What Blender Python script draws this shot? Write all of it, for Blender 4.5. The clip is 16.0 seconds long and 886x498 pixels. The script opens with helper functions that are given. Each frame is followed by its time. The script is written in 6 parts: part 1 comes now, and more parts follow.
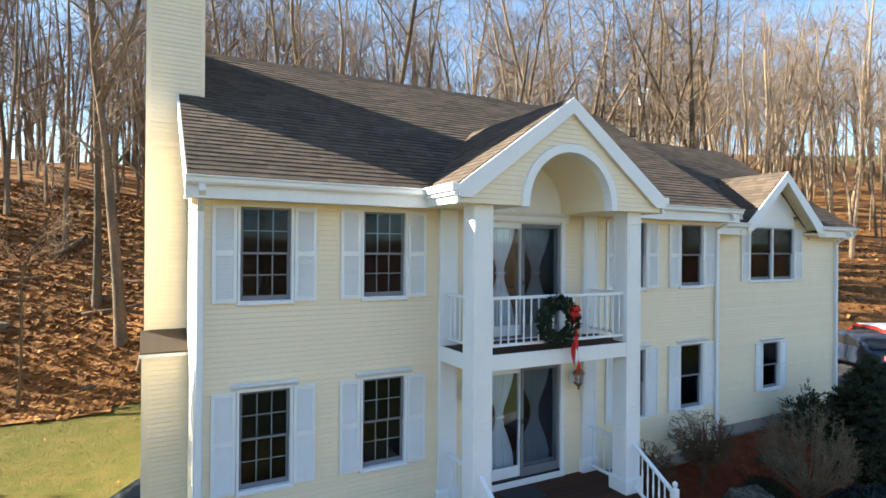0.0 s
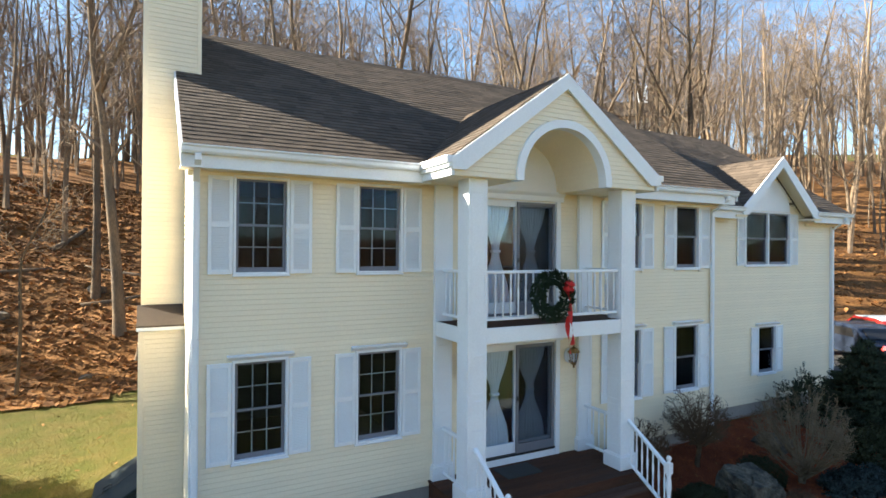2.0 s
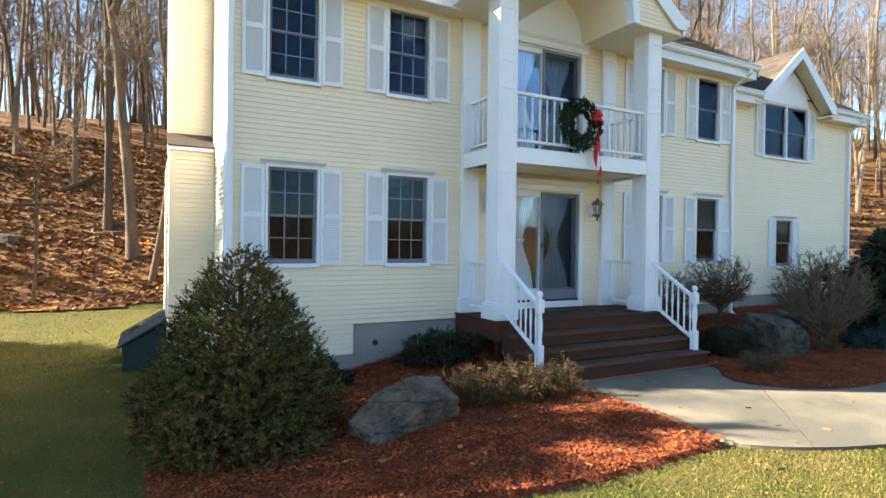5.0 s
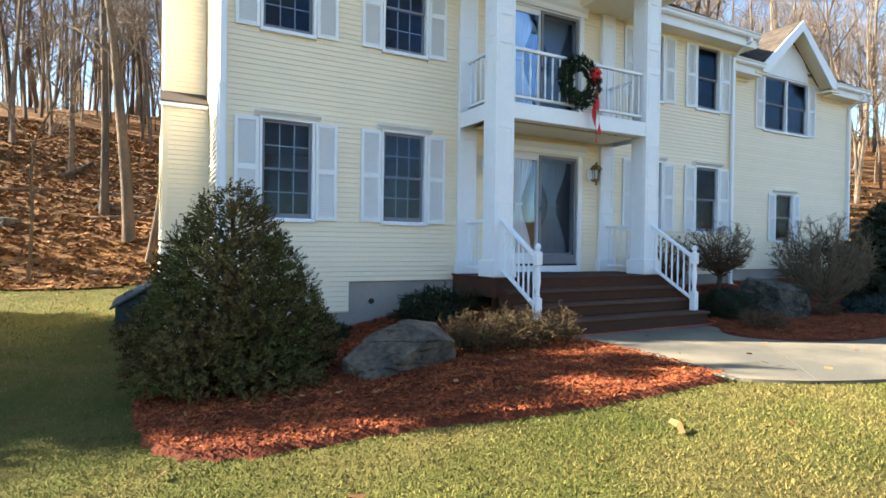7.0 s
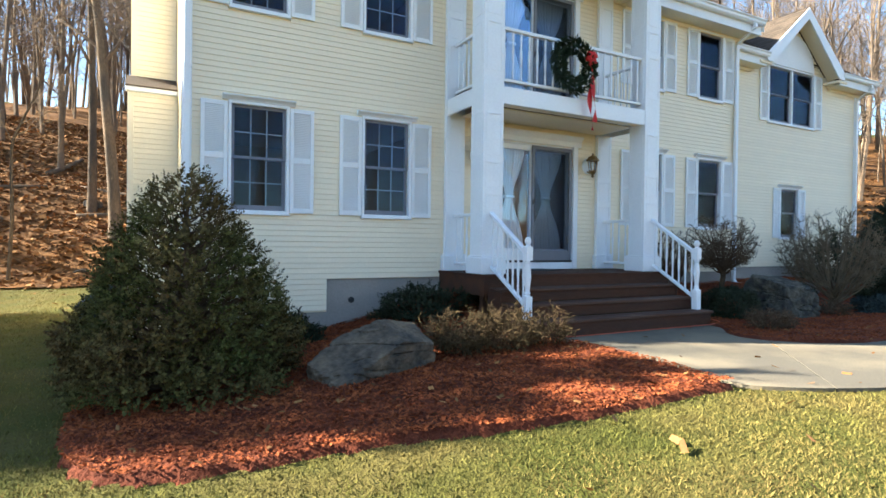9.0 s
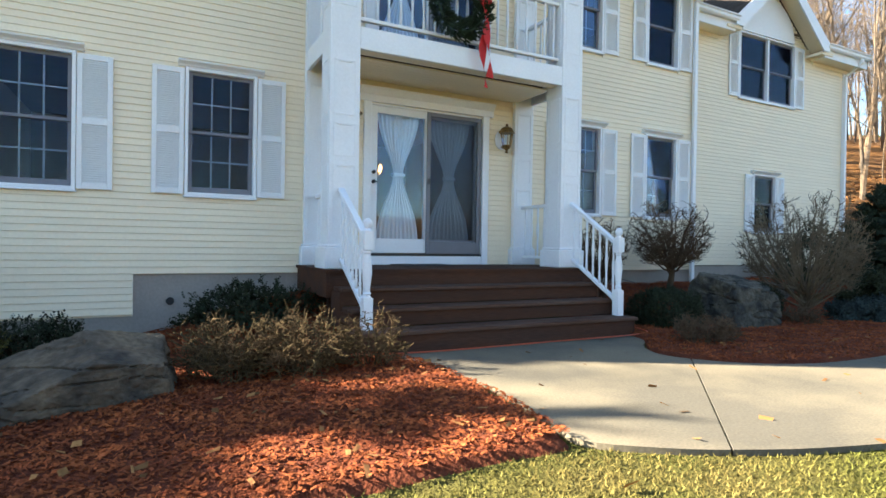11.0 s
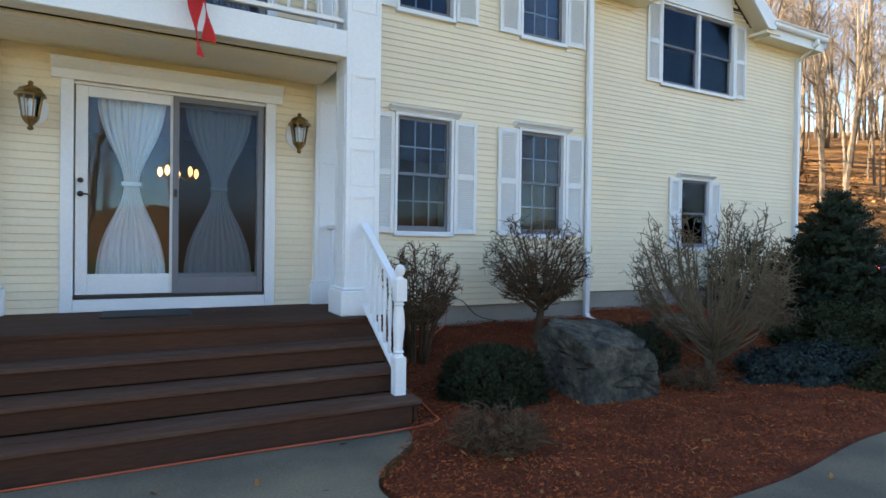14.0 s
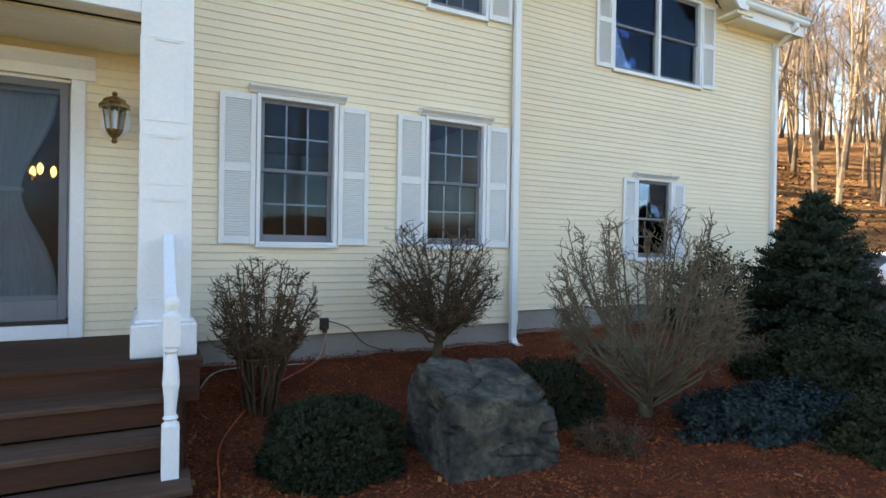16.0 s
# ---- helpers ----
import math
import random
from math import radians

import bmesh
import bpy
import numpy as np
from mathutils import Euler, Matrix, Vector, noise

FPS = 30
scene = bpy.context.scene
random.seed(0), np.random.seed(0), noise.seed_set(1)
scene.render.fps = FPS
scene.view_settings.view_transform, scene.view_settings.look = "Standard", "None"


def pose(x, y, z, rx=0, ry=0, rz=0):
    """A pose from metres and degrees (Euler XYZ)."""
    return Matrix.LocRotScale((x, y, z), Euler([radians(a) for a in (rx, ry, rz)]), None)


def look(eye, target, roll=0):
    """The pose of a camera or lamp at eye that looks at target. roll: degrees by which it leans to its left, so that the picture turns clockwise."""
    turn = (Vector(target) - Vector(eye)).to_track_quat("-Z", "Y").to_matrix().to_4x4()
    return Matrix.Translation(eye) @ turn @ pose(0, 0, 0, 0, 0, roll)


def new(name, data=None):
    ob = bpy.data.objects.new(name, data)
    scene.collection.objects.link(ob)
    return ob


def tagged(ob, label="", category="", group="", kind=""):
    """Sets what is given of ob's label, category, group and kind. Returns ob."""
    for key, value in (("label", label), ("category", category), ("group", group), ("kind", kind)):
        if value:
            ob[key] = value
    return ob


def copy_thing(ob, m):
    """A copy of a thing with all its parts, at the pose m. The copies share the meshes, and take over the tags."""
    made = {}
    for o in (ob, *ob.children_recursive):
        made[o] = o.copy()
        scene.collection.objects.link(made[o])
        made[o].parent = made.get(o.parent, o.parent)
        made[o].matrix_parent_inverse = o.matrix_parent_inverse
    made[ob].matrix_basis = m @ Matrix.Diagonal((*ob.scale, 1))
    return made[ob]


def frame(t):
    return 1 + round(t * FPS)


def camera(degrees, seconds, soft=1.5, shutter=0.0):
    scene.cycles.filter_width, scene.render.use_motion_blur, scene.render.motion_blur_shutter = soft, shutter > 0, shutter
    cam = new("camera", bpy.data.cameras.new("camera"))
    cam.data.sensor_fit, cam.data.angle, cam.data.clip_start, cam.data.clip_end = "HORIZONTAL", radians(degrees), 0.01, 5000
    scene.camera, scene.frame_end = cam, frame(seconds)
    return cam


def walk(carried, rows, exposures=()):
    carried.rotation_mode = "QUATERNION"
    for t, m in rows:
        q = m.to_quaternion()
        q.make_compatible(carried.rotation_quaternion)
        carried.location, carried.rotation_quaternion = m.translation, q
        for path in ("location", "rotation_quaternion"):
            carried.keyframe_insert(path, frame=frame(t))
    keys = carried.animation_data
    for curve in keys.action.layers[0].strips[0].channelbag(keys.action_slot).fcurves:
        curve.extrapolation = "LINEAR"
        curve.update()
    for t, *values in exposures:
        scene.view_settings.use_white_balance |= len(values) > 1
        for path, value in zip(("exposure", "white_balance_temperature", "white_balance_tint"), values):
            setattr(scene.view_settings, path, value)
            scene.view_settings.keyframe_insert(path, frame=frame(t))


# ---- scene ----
# camera and its way
cam = camera(77.0, 16.0, soft=1.6)
PATH = [
    (0, (1.042, -8.462, 5.429), (1.979, -6.694, 5.434), 0.4),
    (0.5, (1.067, -8.433, 5.447), (2.005, -6.666, 5.454), 0.4),
    (1, (1.105, -8.471, 5.441), (2.041, -6.704, 5.453), 0.3),
    (1.5, (1.104, -8.523, 5.299), (2.042, -6.757, 5.311), 0.4),
    (2, (1.093, -8.552, 5.008), (2.029, -6.785, 5.015), 0.4),
    (2.5, (1.065, -8.571, 4.547), (2.0, -6.803, 4.554), 0.5),
    (3, (1.014, -8.547, 4.023), (1.946, -6.777, 4.024), 0.6),
    (3.5, (0.964, -8.428, 3.518), (1.895, -6.658, 3.51), 0.7),
    (4, (0.889, -8.311, 3.059), (1.816, -6.539, 3.05), 0.7),
    (4.5, (0.794, -8.294, 2.632), (1.721, -6.522, 2.623), 0.7),
    (5, (0.694, -8.391, 2.247), (1.627, -6.622, 2.231), 0.7),
    (7.5, (0.791, -8.255, 1.561), (1.729, -6.488, 1.543), 0.7),
    (8, (0.741, -8.164, 1.569), (1.682, -6.399, 1.548), 0.7),
    (10.5, (3.109, -7.392, 1.368), (4.026, -5.615, 1.354), 0.8),
    (11, (3.772, -7.183, 1.357), (4.687, -5.405, 1.344), 0.9),
    (11.5, (4.457, -7.036, 1.393), (5.371, -5.257, 1.383), 0.8),
    (12, (5.125, -6.937, 1.463), (6.048, -5.163, 1.453), 0.8),
    (12.5, (5.684, -6.905, 1.569), (6.61, -5.133, 1.55), 0.9),
    (13, (6.147, -6.781, 1.659), (7.075, -5.01, 1.638), 1.0),
    (13.5, (6.568, -6.567, 1.722), (7.491, -4.793, 1.707), 0.8),
    (14, (7.007, -6.333, 1.784), (7.933, -4.561, 1.765), 0.8),
    (14.5, (7.475, -6.056, 1.808), (8.399, -4.282, 1.793), 0.8),
    (15, (7.88, -5.802, 1.813), (8.806, -4.03, 1.803), 0.8),
    (15.5, (8.317, -5.705, 1.863), (9.243, -3.932, 1.856), 0.9),
    (16, (8.713, -5.722, 1.918), (9.644, -3.951, 1.907), 0.9),
]
walk(cam, [(t, look(eye, target, roll)) for t, eye, target, roll in PATH],
     exposures=[(0, 3.1, 6200, 5), (3, 3.12, 6200, 5), (5, 3.34, 6150, 5), (8, 3.36, 5950, 5), (11, 3.48, 6350, 5), (12.5, 3.42, 6450, 5), (13.5, 3.48, 6500, 6), (14.5, 3.6, 6500, 7), (16, 3.68, 6900, 7)])

# world, sun, exposure
SUN_AZ, SUN_EL = 29.5, 27.0      # light travels +x and -y, from low behind the house
world = bpy.data.worlds.new("world")
scene.world = world
world.use_nodes = True
wn = world.node_tree.nodes
sky = wn.new("ShaderNodeTexSky")
sky.sky_type, sky.sun_disc = "NISHITA", False
sun_to = Vector((-math.cos(radians(SUN_AZ)) * math.cos(radians(SUN_EL)), math.sin(radians(SUN_AZ)) * math.cos(radians(SUN_EL)), math.sin(radians(SUN_EL))))
sky.sun_elevation = radians(SUN_EL)
sky.sun_rotation = math.atan2(sun_to.x, sun_to.y)
sky.air_density, sky.dust_density, sky.ozone_density = 1.0, 0.5, 1.6
world.node_tree.links.new(sky.outputs[0], wn["Background"].inputs[0])
wn["Background"].inputs[1].default_value = 0.038
sun_data = bpy.data.lights.new("sun", "SUN")
sun_data.energy, sun_data.angle, sun_data.color = 3.7, radians(0.5), (1.0, 0.87, 0.70)
sun = new("sun", sun_data)
sun.matrix_world = look((-40, 25, 40), Vector((-40, 25, 40)) - sun_to)


# ---- materials ----
def material(name, colour, rough=0.6, metal=0.0, vary=0.12, scale=6.0, fine=60.0, bump=0.0, second=None, island=False, spread=0.0, stretch=(1, 1, 1), mix=0.5, spec=0.5, bump_scale=None, obj_random=0.0):
    """A node material: base colour broken by two sizes of noise, a second colour in patches, relief, and piece by piece variation."""
    m = bpy.data.materials.new(name)
    m.use_nodes = True
    n, l = m.node_tree.nodes, m.node_tree.links
    p = n["Principled BSDF"]
    p.inputs["Roughness"].default_value, p.inputs["Metallic"].default_value = rough, metal
    p.inputs["Specular IOR Level"].default_value = spec
    co = n.new("ShaderNodeTexCoord")
    geo = n.new("ShaderNodeNewGeometry")
    mp = n.new("ShaderNodeMapping")
    mp.inputs["Scale"].default_value = stretch
    l.new(geo.outputs["Position"], mp.inputs[0])
    big = n.new("ShaderNodeTexNoise")
    big.inputs["Scale"].default_value, big.inputs["Detail"].default_value = scale, 5
    small = n.new("ShaderNodeTexNoise")
    small.inputs["Scale"].default_value, small.inputs["Detail"].default_value = fine, 4
    l.new(mp.outputs[0], big.inputs[0]), l.new(mp.outputs[0], small.inputs[0])
    ramp = n.new("ShaderNodeMapRange")
    ramp.inputs["From Min"].default_value, ramp.inputs["From Max"].default_value = 0.5 - 0.25 * (1 - mix) - 0.02, 0.5 + 0.25 * (1 - mix) + 0.02
    l.new(big.outputs["Fac"], ramp.inputs[0])
    blend = n.new("ShaderNodeMix")
    blend.data_type = "RGBA"
    second = second or tuple(c * (1 - vary) for c in colour)
    blend.inputs[6].default_value, blend.inputs[7].default_value = (*colour, 1), (*second, 1)
    l.new(ramp.outputs[0], blend.inputs[0])
    hsv = n.new("ShaderNodeHueSaturation")
    val = n.new("ShaderNodeMapRange")
    val.inputs["From Min"].default_value, val.inputs["From Max"].default_value = 0.3, 0.7
    val.inputs["To Min"].default_value, val.inputs["To Max"].default_value = 1 - vary, 1 + vary
    l.new(small.outputs["Fac"], val.inputs[0])
    out = val.outputs[0]
    if island or obj_random:
        if island:
            rnd = geo.outputs["Random Per Island"]
        else:
            rnd = n.new("ShaderNodeObjectInfo").outputs["Random"]
        rr = n.new("ShaderNodeMapRange")
        amount = spread if island else obj_random
        rr.inputs["To Min"].default_value, rr.inputs["To Max"].default_value = 1 - amount, 1 + amount
        l.new(rnd, rr.inputs[0])
        mul = n.new("ShaderNodeMath")
        mul.operation = "MULTIPLY"
        l.new(out, mul.inputs[0]), l.new(rr.outputs[0], mul.inputs[1])
        out = mul.outputs[0]
    l.new(blend.outputs[2], hsv.inputs["Color"]), l.new(out, hsv.inputs["Value"])
    l.new(hsv.outputs[0], p.inputs["Base Color"])
    if bump:
        b = n.new("ShaderNodeBump")
        b.inputs["Strength"].default_value, b.inputs["Distance"].default_value = 1.0, bump
        if bump_scale:
            rel = n.new("ShaderNodeTexNoise")
            rel.inputs["Scale"].default_value, rel.inputs["Detail"].default_value = bump_scale, 6
            l.new(mp.outputs[0], rel.inputs[0])
            l.new(rel.outputs["Fac"], b.inputs["Height"])
        else:
            l.new(small.outputs["Fac"], b.inputs["Height"])
        l.new(b.outputs[0], p.inputs["Normal"])
    return m


def glass_material(name, tint=(0.9, 0.95, 1.0), haze=0.0, ior=1.34, shine=(0.40, 0.50, 0.66)):
    """Window glass: clear, with a mirror-like gloss that grows at a slant."""
    m = bpy.data.materials.new(name)
    m.use_nodes = True
    n, l = m.node_tree.nodes, m.node_tree.links
    n.remove(n["Principled BSDF"])
    clear, gloss, fres, mixs = n.new("ShaderNodeBsdfTransparent"), n.new("ShaderNodeBsdfGlossy"), n.new("ShaderNodeFresnel"), n.new("ShaderNodeMixShader")
    clear.inputs[0].default_value = (*tint, 1)
    gloss.inputs["Roughness"].default_value = 0.01 + haze
    gloss.inputs[0].default_value = (*shine, 1)
    fres.inputs[0].default_value = ior
    wave, bump, geo = n.new("ShaderNodeTexNoise"), n.new("ShaderNodeBump"), n.new("ShaderNodeNewGeometry")
    wave.inputs["Scale"].default_value = 1.6
    bump.inputs["Strength"].default_value, bump.inputs["Distance"].default_value = 0.25, 0.01
    l.new(geo.outputs["Position"], wave.inputs[0]), l.new(wave.outputs["Fac"], bump.inputs["Height"]), l.new(bump.outputs[0], gloss.inputs["Normal"])
    l.new(fres.outputs[0], mixs.inputs[0]), l.new(clear.outputs[0], mixs.inputs[1]), l.new(gloss.outputs[0], mixs.inputs[2])
    l.new(mixs.outputs[0], n["Material Output"].inputs[0])
    return m


def glow_material(name, colour, strength):
    m = bpy.data.materials.new(name)
    m.use_nodes = True
    p = m.node_tree.nodes["Principled BSDF"]
    p.inputs["Emission Color"].default_value, p.inputs["Emission Strength"].default_value = (*colour, 1), strength
    return m


SIDING = material("siding", (0.84, 0.742, 0.555), 0.5, vary=0.03, scale=1.2, fine=30, second=(0.81, 0.722, 0.545), bump=0.0006, obj_random=0.025)
WHITE = material("white_trim", (0.80, 0.83, 0.865), 0.45, vary=0.03, scale=2.0, fine=40, second=(0.77, 0.80, 0.84), bump=0.0005)
SHUTTER = material("shutter_paint", (0.78, 0.81, 0.84), 0.5, vary=0.03, scale=3, fine=50)
SASH = material("sash", (0.17, 0.175, 0.205), 0.5, vary=0.06, scale=4, fine=60)
MUNTIN = material("muntin", (0.34, 0.33, 0.31), 0.5, vary=0.05)
SHINGLE = material("shingle", (0.072, 0.056, 0.043), 0.95, spec=0.2, vary=0.18, scale=1.1, fine=90, second=(0.086, 0.066, 0.050), island=True, spread=0.24, bump=0.003)
PATHWAY = material("path_concrete", (0.200, 0.168, 0.116), 0.95, spec=0.2, vary=0.16, scale=0.8, fine=60, second=(0.105, 0.094, 0.074), mix=0.6, bump=0.002)
FOUNDATION = material("foundation_concrete", (0.33, 0.30, 0.27), 0.9, vary=0.07, scale=1.4, fine=30, second=(0.27, 0.25, 0.23), bump=0.002)
DECK = material("deck_stain", (0.070, 0.030, 0.016), 0.8, spec=0.2, vary=0.18, scale=2.2, fine=26, second=(0.050, 0.026, 0.018), stretch=(0.35, 3, 3), bump=0.0015, obj_random=0.12)
TREAD = material("tread_wear", (0.075, 0.036, 0.022), 0.8, spec=0.2, vary=0.2, scale=2.0, fine=26, second=(0.098, 0.060, 0.044), stretch=(0.35, 3, 3), bump=0.0015, obj_random=0.08)
MULCH = material("mulch", (0.150, 0.042, 0.020), 0.95, vary=0.35, scale=2.5, fine=55, second=(0.095, 0.028, 0.015), spec=0.1, bump=0.03, bump_scale=34)
CHIP = material("mulch_chip", (0.29, 0.082, 0.027), 0.95, vary=0.2, scale=3, fine=40, second=(0.165, 0.044, 0.018), island=True, spread=0.36, spec=0.1)
GRASS = material("grass_ground", (0.072, 0.076, 0.016), 1.0, spec=0.1, vary=0.3, scale=1.3, fine=60, second=(0.105, 0.088, 0.026), bump=0.03, bump_scale=60)
BLADE = material("grass_blade", (0.105, 0.105, 0.024), 1.0, spec=0.1, vary=0.2, scale=0.9, fine=30, second=(0.18, 0.135, 0.044), island=True, spread=0.4)
LITTER = material("leaf_litter", (0.20, 0.095, 0.032), 1.0, spec=0.1, vary=0.45, scale=0.55, fine=9, second=(0.12, 0.060, 0.025), bump=0.06, bump_scale=9)
LEAF = material("fallen_leaf", (0.25, 0.122, 0.042), 0.95, spec=0.15, vary=0.2, scale=2, fine=30, second=(0.16, 0.075, 0.03), island=True, spread=0.6)
BARK = material("bark", (0.180, 0.126, 0.080), 1.0, spec=0.1, vary=0.25, scale=2.5, fine=30, second=(0.095, 0.078, 0.062), stretch=(1, 1, 0.25), bump=0.012, obj_random=0.35)
TWIG = material("twig_bark", (0.180, 0.126, 0.082), 1.0, spec=0.1, vary=0.2, scale=3, fine=20, second=(0.12, 0.098, 0.078), obj_random=0.3)
SHRUB = material("shrub_bark", (0.105, 0.070, 0.044), 1.0, spec=0.1, vary=0.2, scale=6, fine=60, second=(0.072, 0.049, 0.031))
GREYTWIG = material("grey_twig", (0.165, 0.130, 0.088), 1.0, spec=0.1, vary=0.2, scale=5, fine=60, second=(0.115, 0.088, 0.058))
DRYTWIG = material("dry_shrub", (0.085, 0.056, 0.030), 1.0, spec=0.1, vary=0.25, scale=5, fine=40, second=(0.050, 0.038, 0.018), island=True, spread=0.55)
NEEDLE = material("spruce_needles", (0.062, 0.070, 0.019), 0.95, vary=0.25, scale=1.3, fine=30, second=(0.092, 0.062, 0.024), island=True, spread=0.6, spec=0.12)
DARKNEEDLE = material("dark_needles", (0.022, 0.032, 0.020), 0.75, vary=0.25, scale=2, fine=30, second=(0.030, 0.040, 0.022), island=True, spread=0.45, spec=0.15)
BOXLEAF = material("box_leaves", (0.018, 0.026, 0.012), 0.65, vary=0.2, scale=4, fine=40, second=(0.024, 0.030, 0.014), island=True, spread=0.5, spec=0.15)
BLUEJUN = material("juniper_needles", (0.030, 0.044, 0.042), 0.8, vary=0.2, scale=3, fine=40, second=(0.022, 0.032, 0.033), island=True, spread=0.4, spec=0.15)
OLIVEJUN = material("olive_juniper", (0.030, 0.034, 0.014), 0.8, vary=0.25, scale=3, fine=40, second=(0.022, 0.026, 0.012), island=True, spread=0.4, spec=0.15)
ROCK = material("rock", (0.100, 0.092, 0.072), 0.95, vary=0.5, scale=5.5, fine=22, second=(0.028, 0.030, 0.029), mix=0.5, spec=0.2, bump=0.03, bump_scale=14)
TANROCK = material("tan_rock", (0.150, 0.115, 0.078), 0.95, spec=0.2, vary=0.35, scale=2.6, fine=18, second=(0.045, 0.041, 0.036), bump=0.03, bump_scale=11)
BRASS = material("aged_brass", (0.34, 0.22, 0.08), 0.38, metal=0.9, vary=0.2, scale=30, fine=120, second=(0.20, 0.12, 0.045))
BLACK = material("black_metal", (0.015, 0.015, 0.016), 0.4, vary=0.1)
WREATH = material("wreath_needles", (0.014, 0.032, 0.014), 0.7, vary=0.2, scale=10, fine=50, second=(0.022, 0.045, 0.018), island=True, spread=0.5)
RIBBON = material("red_ribbon", (0.50, 0.010, 0.008), 0.75, vary=0.15, scale=8, fine=60, second=(0.42, 0.010, 0.010))
CURTAIN = material("curtain_cloth", (0.88, 0.87, 0.84), 0.9, vary=0.04, scale=6, fine=120, second=(0.82, 0.81, 0.78))
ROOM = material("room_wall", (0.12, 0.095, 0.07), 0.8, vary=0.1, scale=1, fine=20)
ROOMFLOOR = material("room_floor", (0.16, 0.085, 0.04), 0.4, vary=0.2, scale=2, fine=20, stretch=(0.3, 3, 1))
GLASS = glass_material("window_glass")
ASPHALT = material("asphalt", (0.055, 0.055, 0.055), 0.9, vary=0.2, scale=1, fine=60, bump=0.004)
CARRED = material("car_red", (0.26, 0.02, 0.015), 0.25, vary=0.05, scale=2)
CARBLUE = material("car_blue", (0.025, 0.035, 0.06), 0.25, vary=0.05, scale=2)
CARWHITE = material("car_white", (0.75, 0.76, 0.78), 0.25, vary=0.03, scale=2)
RUBBER = material("rubber", (0.03, 0.03, 0.03), 0.8, vary=0.1)
PLASTIC = material("dark_green_paint", (0.014, 0.030, 0.032), 0.75, vary=0.1, scale=3)
CORD = material("orange_cord", (0.50, 0.085, 0.03), 0.5, vary=0.1)
GREYCORD = material("grey_cord", (0.35, 0.34, 0.33), 0.5, vary=0.1)
LAMPRED = glow_material("tail_lamp", (1.0, 0.05, 0.02), 0.6)
BULB = glow_material("warm_bulb", (1.0, 0.42, 0.10), 0.9)


# ---- building blocks ----
class Shape:
    """Collects corners and faces of one mesh."""

    def __init__(self):
        self.v, self.f = [], []

    def add(self, v, f):
        k = len(self.v)
        self.v += [tuple(p) for p in v]
        self.f += [tuple(k + i for i in q) for q in f]
        return self

    def box(self, x0, x1, y0, y1, z0, z1):
        return self.add([(x0, y0, z0), (x1, y0, z0), (x1, y1, z0), (x0, y1, z0), (x0, y0, z1), (x1, y0, z1), (x1, y1, z1), (x0, y1, z1)],
                        [(3, 2, 1, 0), (4, 5, 6, 7), (0, 1, 5, 4), (1, 2, 6, 5), (2, 3, 7, 6), (3, 0, 4, 7)])

    def prism(self, outline, a, b, axis="y"):
        """An outline of (u, w) pairs drawn out along axis from a to b: y: (x, z), x: (y, z), z: (x, y)."""
        n = len(outline)
        make = {"y": lambda u, w, d: (u, d, w), "x": lambda u, w, d: (d, u, w), "z": lambda u, w, d: (u, w, d)}[axis]
        v = [make(u, w, a) for u, w in outline] + [make(u, w, b) for u, w in outline]
        f = [tuple(range(n)), tuple(range(2 * n - 1, n - 1, -1))] + [(i, i + n, (i + 1) % n + n, (i + 1) % n) for i in range(n)]
        return self.add(v, f)

    def tube(self, pts, radii, sides=6, closed=False):
        """A round bar through points, with a radius at each."""
        pts = [Vector(p) for p in pts]
        n, v, f = len(pts), [], []
        side = None
        for i, p in enumerate(pts):
            d = (pts[min(i + 1, n - 1)] - pts[max(i - 1, 0)])
            d = d.normalized() if d.length > 1e-9 else Vector((0, 0, 1))
            if side is None:
                side = d.orthogonal().normalized()
            side = (side - d * side.dot(d))
            side = side.normalized() if side.length > 1e-6 else d.orthogonal().normalized()
            other = d.cross(side)
            for k in range(sides):
                a = 2 * math.pi * k / sides
                v.append(p + (side * math.cos(a) + other * math.sin(a)) * radii[i])
        for i in range(n - 1):
            for k in range(sides):
                a, b = i * sides + k, i * sides + (k + 1) % sides
                f.append((a, b, b + sides, a + sides))
        if not closed:
            f += [tuple(range(sides - 1, -1, -1)), tuple(range((n - 1) * sides, n * sides))]
        return self.add(v, f)

    def lathe(self, profile, x, y, sides=12):
        """A turned piece: (radius, z) pairs round an upright axis."""
        v, f, n = [], [], len(profile)
        for r, z in profile:
            for k in range(sides):
                a = 2 * math.pi * (k + 0.5) / sides
                v.append((x + r * math.cos(a), y + r * math.sin(a), z))
        for i in range(n - 1):
            for k in range(sides):
                a, b = i * sides + k, i * sides + (k + 1) % sides
                f.append((a, b, b + sides, a + sides))
        f += [tuple(range(sides - 1, -1, -1)), tuple(range((n - 1) * sides, n * sides))]
        return self.add(v, f)

    def mesh(self, name, mat, smooth=False, bevel=0.0):
        me = bpy.data.meshes.new(name)
        me.from_pydata(self.v, [], self.f)
        me.materials.append(mat)
        if bevel:
            bm = bmesh.new()
            bm.from_mesh(me)
            edges = [e for e in bm.edges if e.is_manifold and e.calc_face_angle(0) > 0.6]
            bmesh.ops.bevel(bm, geom=edges, offset=bevel, segments=1, affect="EDGES", clamp_overlap=True)
            bm.to_mesh(me)
            bm.free()
        if smooth:
            me.polygons.foreach_set("use_smooth", [True] * len(me.polygons))
        me.update()
        return me


